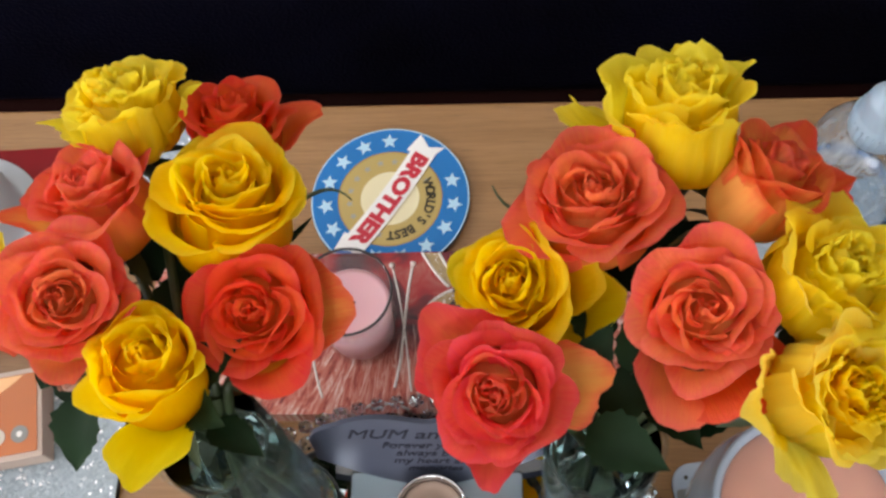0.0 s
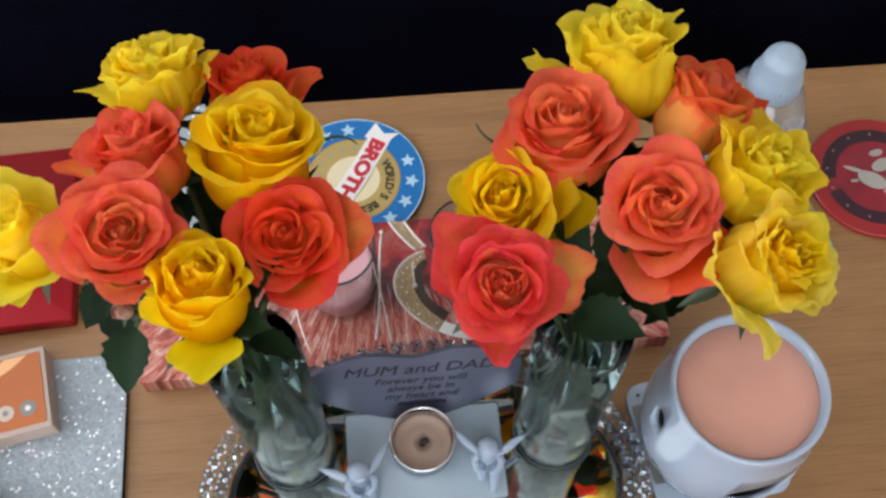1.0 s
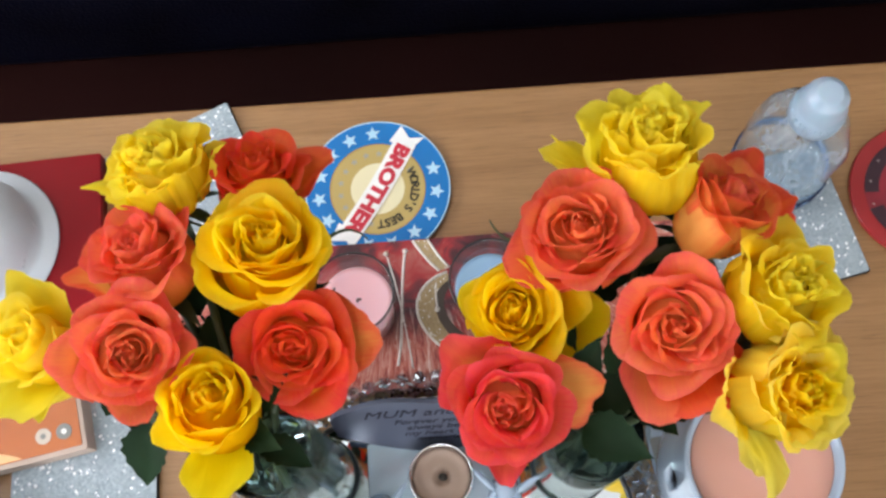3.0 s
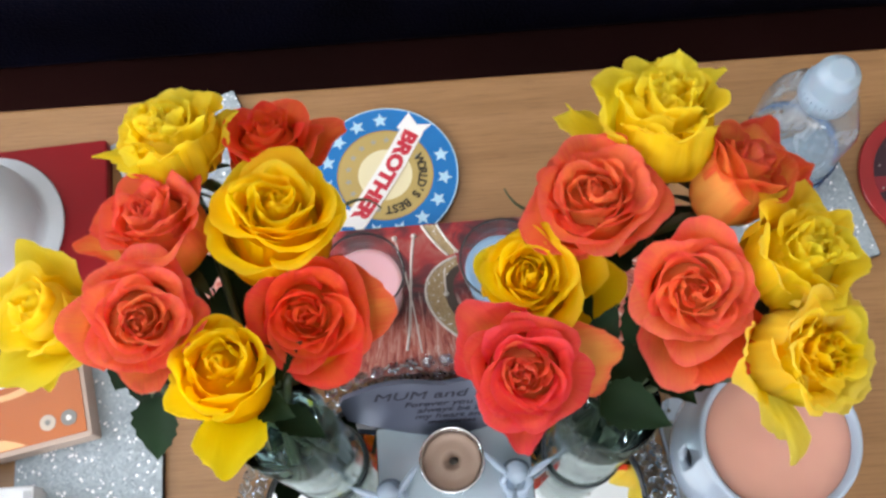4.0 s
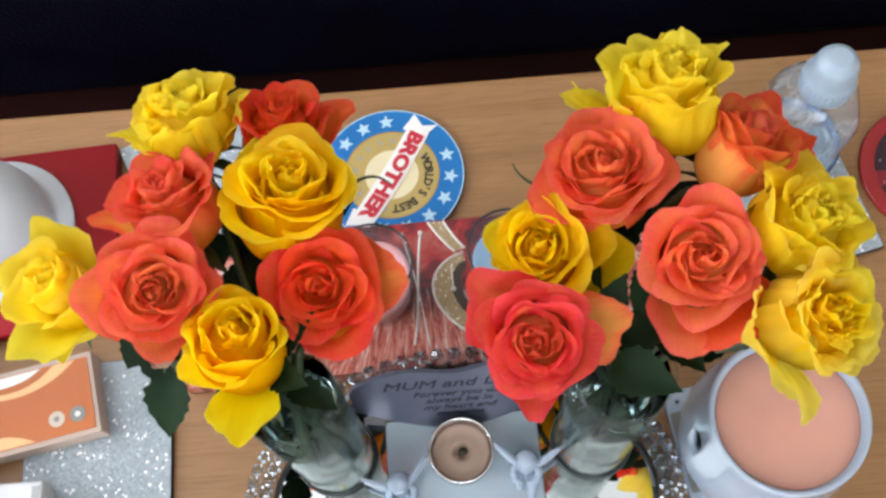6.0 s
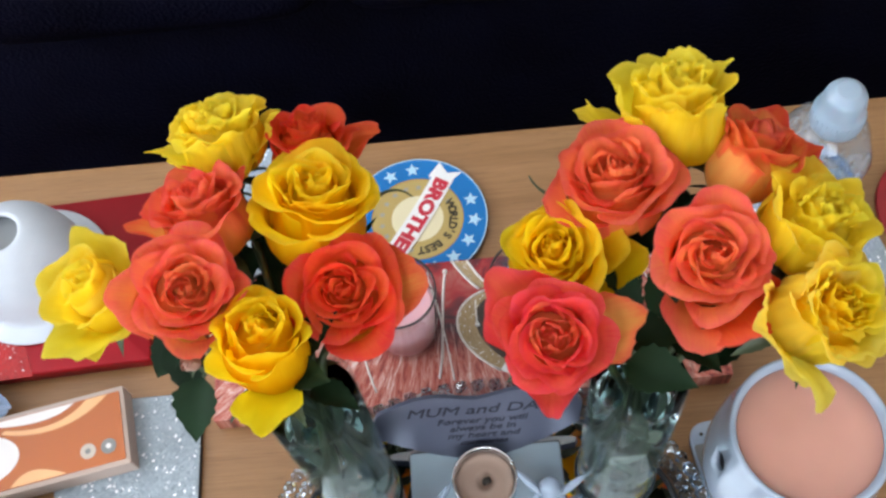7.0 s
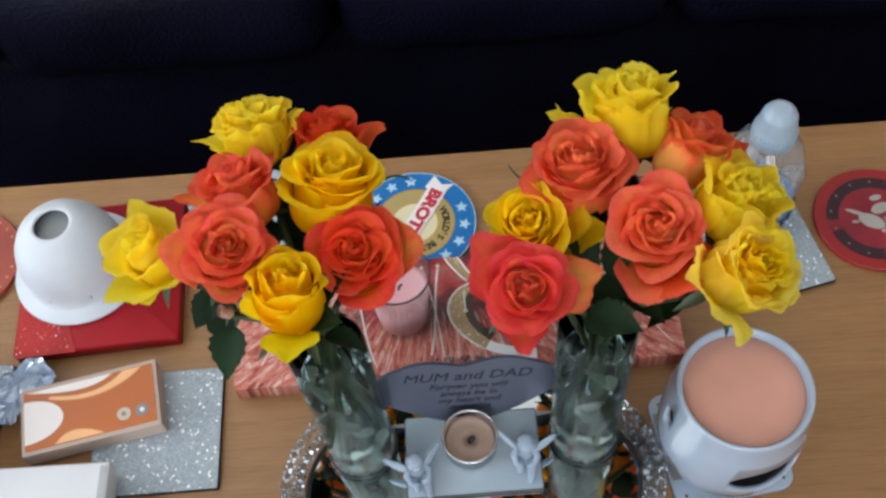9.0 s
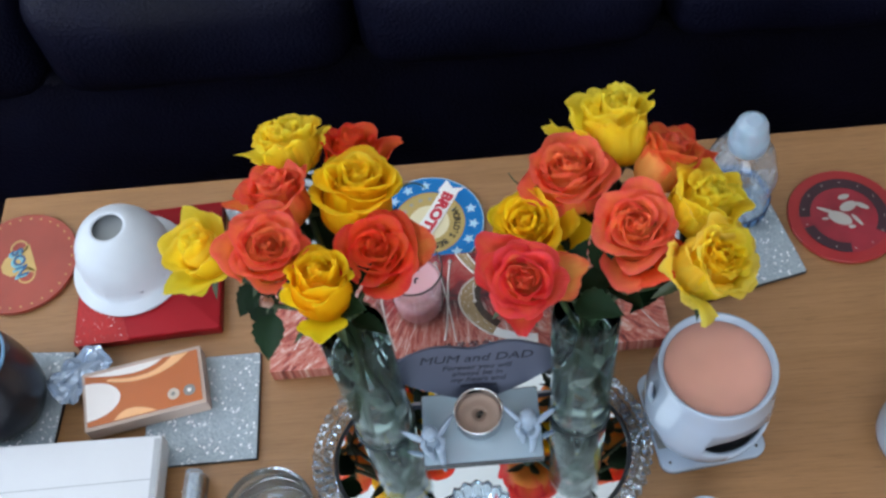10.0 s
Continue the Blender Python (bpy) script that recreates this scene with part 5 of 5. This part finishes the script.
LD = rose((-0.100, 0.2445, 0.231), (0.08, 0.30), 0.0315, YELLOW, "open golden-yellow rose with curled rims", "L", (-0.006, -0.012), 4, 30, 0.88, 2.6, inner=GOLD, ruffle=1.0)
LE = rose((-0.1265, 0.1745, 0.227), (0.02, 0.14), 0.0300, YELLOW, "golden-yellow rosebud with a hanging outer petal", "L", (0.003, 0.013), 5, 18, 0.38, 0.4, [(0.05, -1, 1.75, 0.55, 86, 44, 70, None), (-0.9, -0.6, 1.55, 0.55, 82, 18, 55, None)], inner=GOLD)
LF = rose((-0.1525, 0.2875, 0.231), (-0.12, 0.46), 0.0262, LEMON, "ruffled lemon-yellow rose with loose petals", "L", (0.014, -0.004), 6, 19, 0.85, 0.9, [(1.0, 0.25, 1.6, 0.6, 80, 36, 50, None), (-1, -0.2, 1.55, 0.6, 80, 35, 85, None)], ruffle=2.4)
rose((-0.106, 0.2870, 0.216), (0.16, 0.42), 0.0235, ORANGE, "red rose seen from behind its petals", "L", (-0.010, -0.010), 7, 20, 0.95, 2.2, [(1, 0.3, 1.85, 0.7, 82, 40, 75, None)], inner=EMBER, ruffle=1.3)
rose((-0.211, 0.205, 0.226), (-0.34, 0.04), 0.0235, LEMON, "ruffled lemon-yellow rose on the outside of the bunch", "L", (0.015, 0.0), 8, 11, 0.9, 0.9, [(-0.5, -1, 1.9, 0.85, 82, 44, 80, None), (-0.3, 1, 1.8, 0.85, 80, 40, 60, None), (0.2, -1, 1.6, 0.8, 82, 50, 90, None)], ruffle=1.4)
RA = rose((0.0410, 0.2395, 0.228), (-0.02, 0.02), 0.0312, CORAL, "open coral-pink rose with layered petals", "R", (-0.008, -0.010), 9, 26, 1.0, 1.7, inner=PEACH, ruffle=1.35)
RB = rose((0.0755, 0.2850, 0.237), (-0.03, 0.55), 0.0325, LEMON, "tall ruffled lemon-yellow rose with frayed rims", "R", (0.004, -0.013), 10, 20, 0.72, 0.8, [(-1, 0.35, 1.65, 0.40, 84, 52, 35, None), (-0.45, -1, 1.6, 0.55, 80, 14, 75, None), (0.5, -1, 1.5, 0.6, 80, 10, 70, None)], height=1.55, ruffle=2.2)
RC = rose((0.114, 0.252, 0.226), (0.52, 0.46), 0.0275, APRICOT, "half-open orange rose with pointed petals", "R", (-0.012, -0.004), 11, 20, 0.75, 2.9, [(1, 0.2, 1.9, 0.7, 80, 30, 70, ORANGE), (0.6, 0.8, 1.9, 0.7, 80, 25, 60, ORANGE)], inner=CORAL, ruffle=1.2)
rose((0.0085, 0.2060, 0.217), (-0.10, -0.10), 0.0275, YELLOW, "golden-yellow rose with a loose outer petal", "R", (0.012, 0.002), 12, 26, 0.85, 1.2, [(1, -0.3, 1.75, 0.75, 84, 56, 30, None), (1, 0.4, 1.6, 0.7, 84, 40, 70, None)], inner=GOLD, ruffle=1.1)
RE = rose((0.0795, 0.1910, 0.225), (-0.10, -0.28), 0.0275, CORAL, "open coral rose with drooping lower petals", "R", (-0.004, 0.012), 13, 26, 1.05, 0.5, [(-0.15, -1, 1.95, 0.95, 84, 40, 100, None), (0.35, -1, 1.95, 0.9, 84, 38, 95, ORANGE)], inner=PEACH, ruffle=1.2)
RF = rose((0.004, 0.162, 0.219), (0.0, -0.28), 0.0272, ROSY, "rosy red open rose with orange outer petals", "R", (0.010, 0.008), 14, 25, 1.0, 2.4, [(1, 0.1, 1.85, 0.7, 84, 46, 60, APRICOT), (-0.7, 0.8, 1.9, 0.9, 82, 30, 80, None), (-0.1, -1, 1.58, 0.6, 84, 36, 75, None)], inner=CORAL, ruffle=1.2)
rose((0.1335, 0.2080, 0.230), (0.42, 0.20), 0.0270, LEMON, "crumpled lemon-yellow rose with torn rims", "R", (-0.013, 0.003), 15, 19, 0.9, 0.1, [(0.1, -1, 1.6, 0.7, 82, 18, 80, None), (-0.9, -0.2, 1.5, 0.7, 82, 20, 75, PALE)], ruffle=2.2)
RH = rose((0.1315, 0.1600, 0.228), (0.45, -0.22), 0.0290, LEMON, "full-blown yellow rose with pale green outer petals", "R", (-0.010, 0.010), 16, 22, 1.0, 1.9, [(-0.5, -1, 2.0, 0.5, 84, 40, 80, PALE), (-1, -0.1, 1.7, 0.7, 84, 40, 70, PALE)], outer=PALE, ruffle=2.0, inner=YELLOW)

spray(LF[0], LF[1], [(0.5, -0.8, 0.1, 0.030, 0.020, 10), (0.9, -0.4, 0.0, 0.028, 0.018, 0)])
spray(LB[0], LB[1], [(-0.9, 0.3, 0.1, 0.030, 0.018, 0), (-0.2, 0.9, 0.0, 0.030, 0.020, 20)])
spray(RB[0], RB[1], [(0.4, -0.9, 0.0, 0.030, 0.020, 10), (-0.4, -0.8, 0.0, 0.028, 0.018, 0)])
spray(RH[0], RH[1], [(-0.9, 0.3, 0.3, 0.026, 0.016, 0), (-0.8, -0.2, -0.3, 0.030, 0.018, 20)])
spray(LA[0], LA[1], [(-0.12, -0.9, -0.42, 0.036, 0.026, 15), (-0.5, -0.7, -0.35, 0.028, 0.018, -20)])
joint = Vector((-0.160, 0.181, 0.182))
part("leaf_stalk", tube(bend(LA[1], LA[1] + Vector((0, 0, -0.012)), joint + Vector((0, 0.01, 0.004)), joint, 6), 0.0010, 6), STEM, LA[0])
spray(LA[0], joint, [(-0.25, -0.9, -0.22, 0.031, 0.025, 10)])
spray(LC[0], LC[2], [(0.4, 0.2, 0.6, 0.030, 0.018, 0), (0.3, -0.3, 0.5, 0.028, 0.017, 30)])
spray(LD[0], LD[1], [(1.0, 0.6, 0.2, 0.024, 0.004, 60), (0.9, 0.1, 0.2, 0.016, 0.004, 40)])
spray(LE[0], LE[2], [(0.7, -0.3, 0.2, 0.026, 0.016, -20)])
spray(RE[0], RE[1], [(-0.5, -0.6, -0.5, 0.034, 0.022, -15), (-0.2, -0.3, -0.8, 0.030, 0.020, 30)])
spray(RF[0], RF[2], [(0.6, -0.4, 0.4, 0.034, 0.023, 10), (0.3, 0.5, 0.5, 0.030, 0.018, 0), (0.7, 0.2, 0.25, 0.032, 0.022, -10)])
spray(RE[0], Vector((0.050, 0.178, 0.186)), [(-0.3, 0.7, 0.2, 0.028, 0.020, 10), (0.6, -0.5, 0.1, 0.030, 0.020, -15), (-0.6, -0.2, 0.15, 0.026, 0.018, 20)])
spray(RA[0], RA[1], [(-0.9, 0.5, 0.2, 0.012, 0.003, 60), (0.9, 0.1, -0.2, 0.026, 0.016, 0)])
spray(RC[0], RC[2], [(0.1, 0.6, 0.6, 0.030, 0.018, 15), (0.7, 0.1, 0.5, 0.028, 0.017, -30)])
for ob, curl in ((LD[0], ((-0.082, 0.244, 0.200), (-0.074, 0.251, 0.200), (-0.065, 0.258, 0.200), (-0.056, 0.248, 0.200))),
                 (RA[0], ((0.022, 0.240, 0.200), (0.012, 0.240, 0.200), (0.005, 0.244, 0.202), (0.002, 0.252, 0.204)))):
    part("sepal", tube(bend(*curl, 10), [0.0013 - 0.0009 * i / 10 for i in range(11)], 6), STEM, ob)
# leaves that fill the gaps between the heads
spray(LC[0], Vector((-0.136, 0.212, 0.172)), [(0.2, 0.8, 0.35, 0.030, 0.022, 0), (0.7, 0.5, 0.3, 0.026, 0.018, 20), (-0.4, 0.7, 0.4, 0.026, 0.018, -15), (0.6, -0.2, 0.5, 0.024, 0.016, 10)])
spray(LD[0], Vector((-0.129, 0.186, 0.184)), [(0.05, 0.9, 0.05, 0.030, 0.024, 0), (-0.5, 0.8, 0.0, 0.026, 0.020, 15), (0.6, 0.75, 0.0, 0.026, 0.018, -10)])
spray(RA[0], Vector((0.072, 0.214, 0.172)), [(0.1, 0.8, 0.35, 0.030, 0.022, 0), (-0.7, 0.3, 0.3, 0.026, 0.018, 20), (0.7, 0.5, 0.3, 0.028, 0.018, -15), (-0.3, -0.6, 0.3, 0.026, 0.018, 10)])
rose((-0.168, 0.171, 0.196), (-0.3, -0.3), 0.0075, BUD, "tiny closed pinkish-green rosebud", "L", (0.006, 0.006), 17, 6, 0.15, 0.0)

for name, (x, y) in VASES.items():
    host = LB[0] if name == "L" else RE[0]
    rnd = random.Random(5 if name == "L" else 6)
    # long stripped leaves that hang along the stems in the water
    for i in range(12):
        q, z = 2.4 * i, 0.030 + 0.118 * rnd.random()
        reach = rnd.choice((0.006, 0.010, 0.013))
        hang = pose(x + reach * math.cos(q), y + reach * math.sin(q), z, 0, 0, math.degrees(q) + rnd.uniform(50, 120)) @ pose(0, 0, 0, rnd.uniform(60, 100), rnd.uniform(-95, -60), 0)
        part("leaf", grown(leaf_mesh(rnd.uniform(0.022, 0.034), 0.011, 0.15), hang), LEAF_WET, host)
    # leaves pressed against the inside of the glass
    for i in range(15):
        q, z = rnd.uniform(0, 6.283), 0.026 + 0.135 * (i + rnd.random()) / 15
        tall, broad = rnd.uniform(0.020, 0.034), rnd.uniform(0.009, 0.013)
        bm = leaf_mesh(tall, broad, 0.02)
        bmesh.ops.translate(bm, vec=(-tall / 2, 0, 0), verts=bm.verts)
        flat = pose(0, 0, 0, 0, -90, 0) @ pose(0, 0, 0, rnd.uniform(-20, 20), 0, rnd.uniform(-35, 35))
        part("leaf", grown(bm, pose(x + 0.0192 * math.cos(q), y + 0.0192 * math.sin(q), z, 0, 0, math.degrees(q)) @ flat), LEAF_PALE if i % 3 == 0 else LEAF_WET, host)
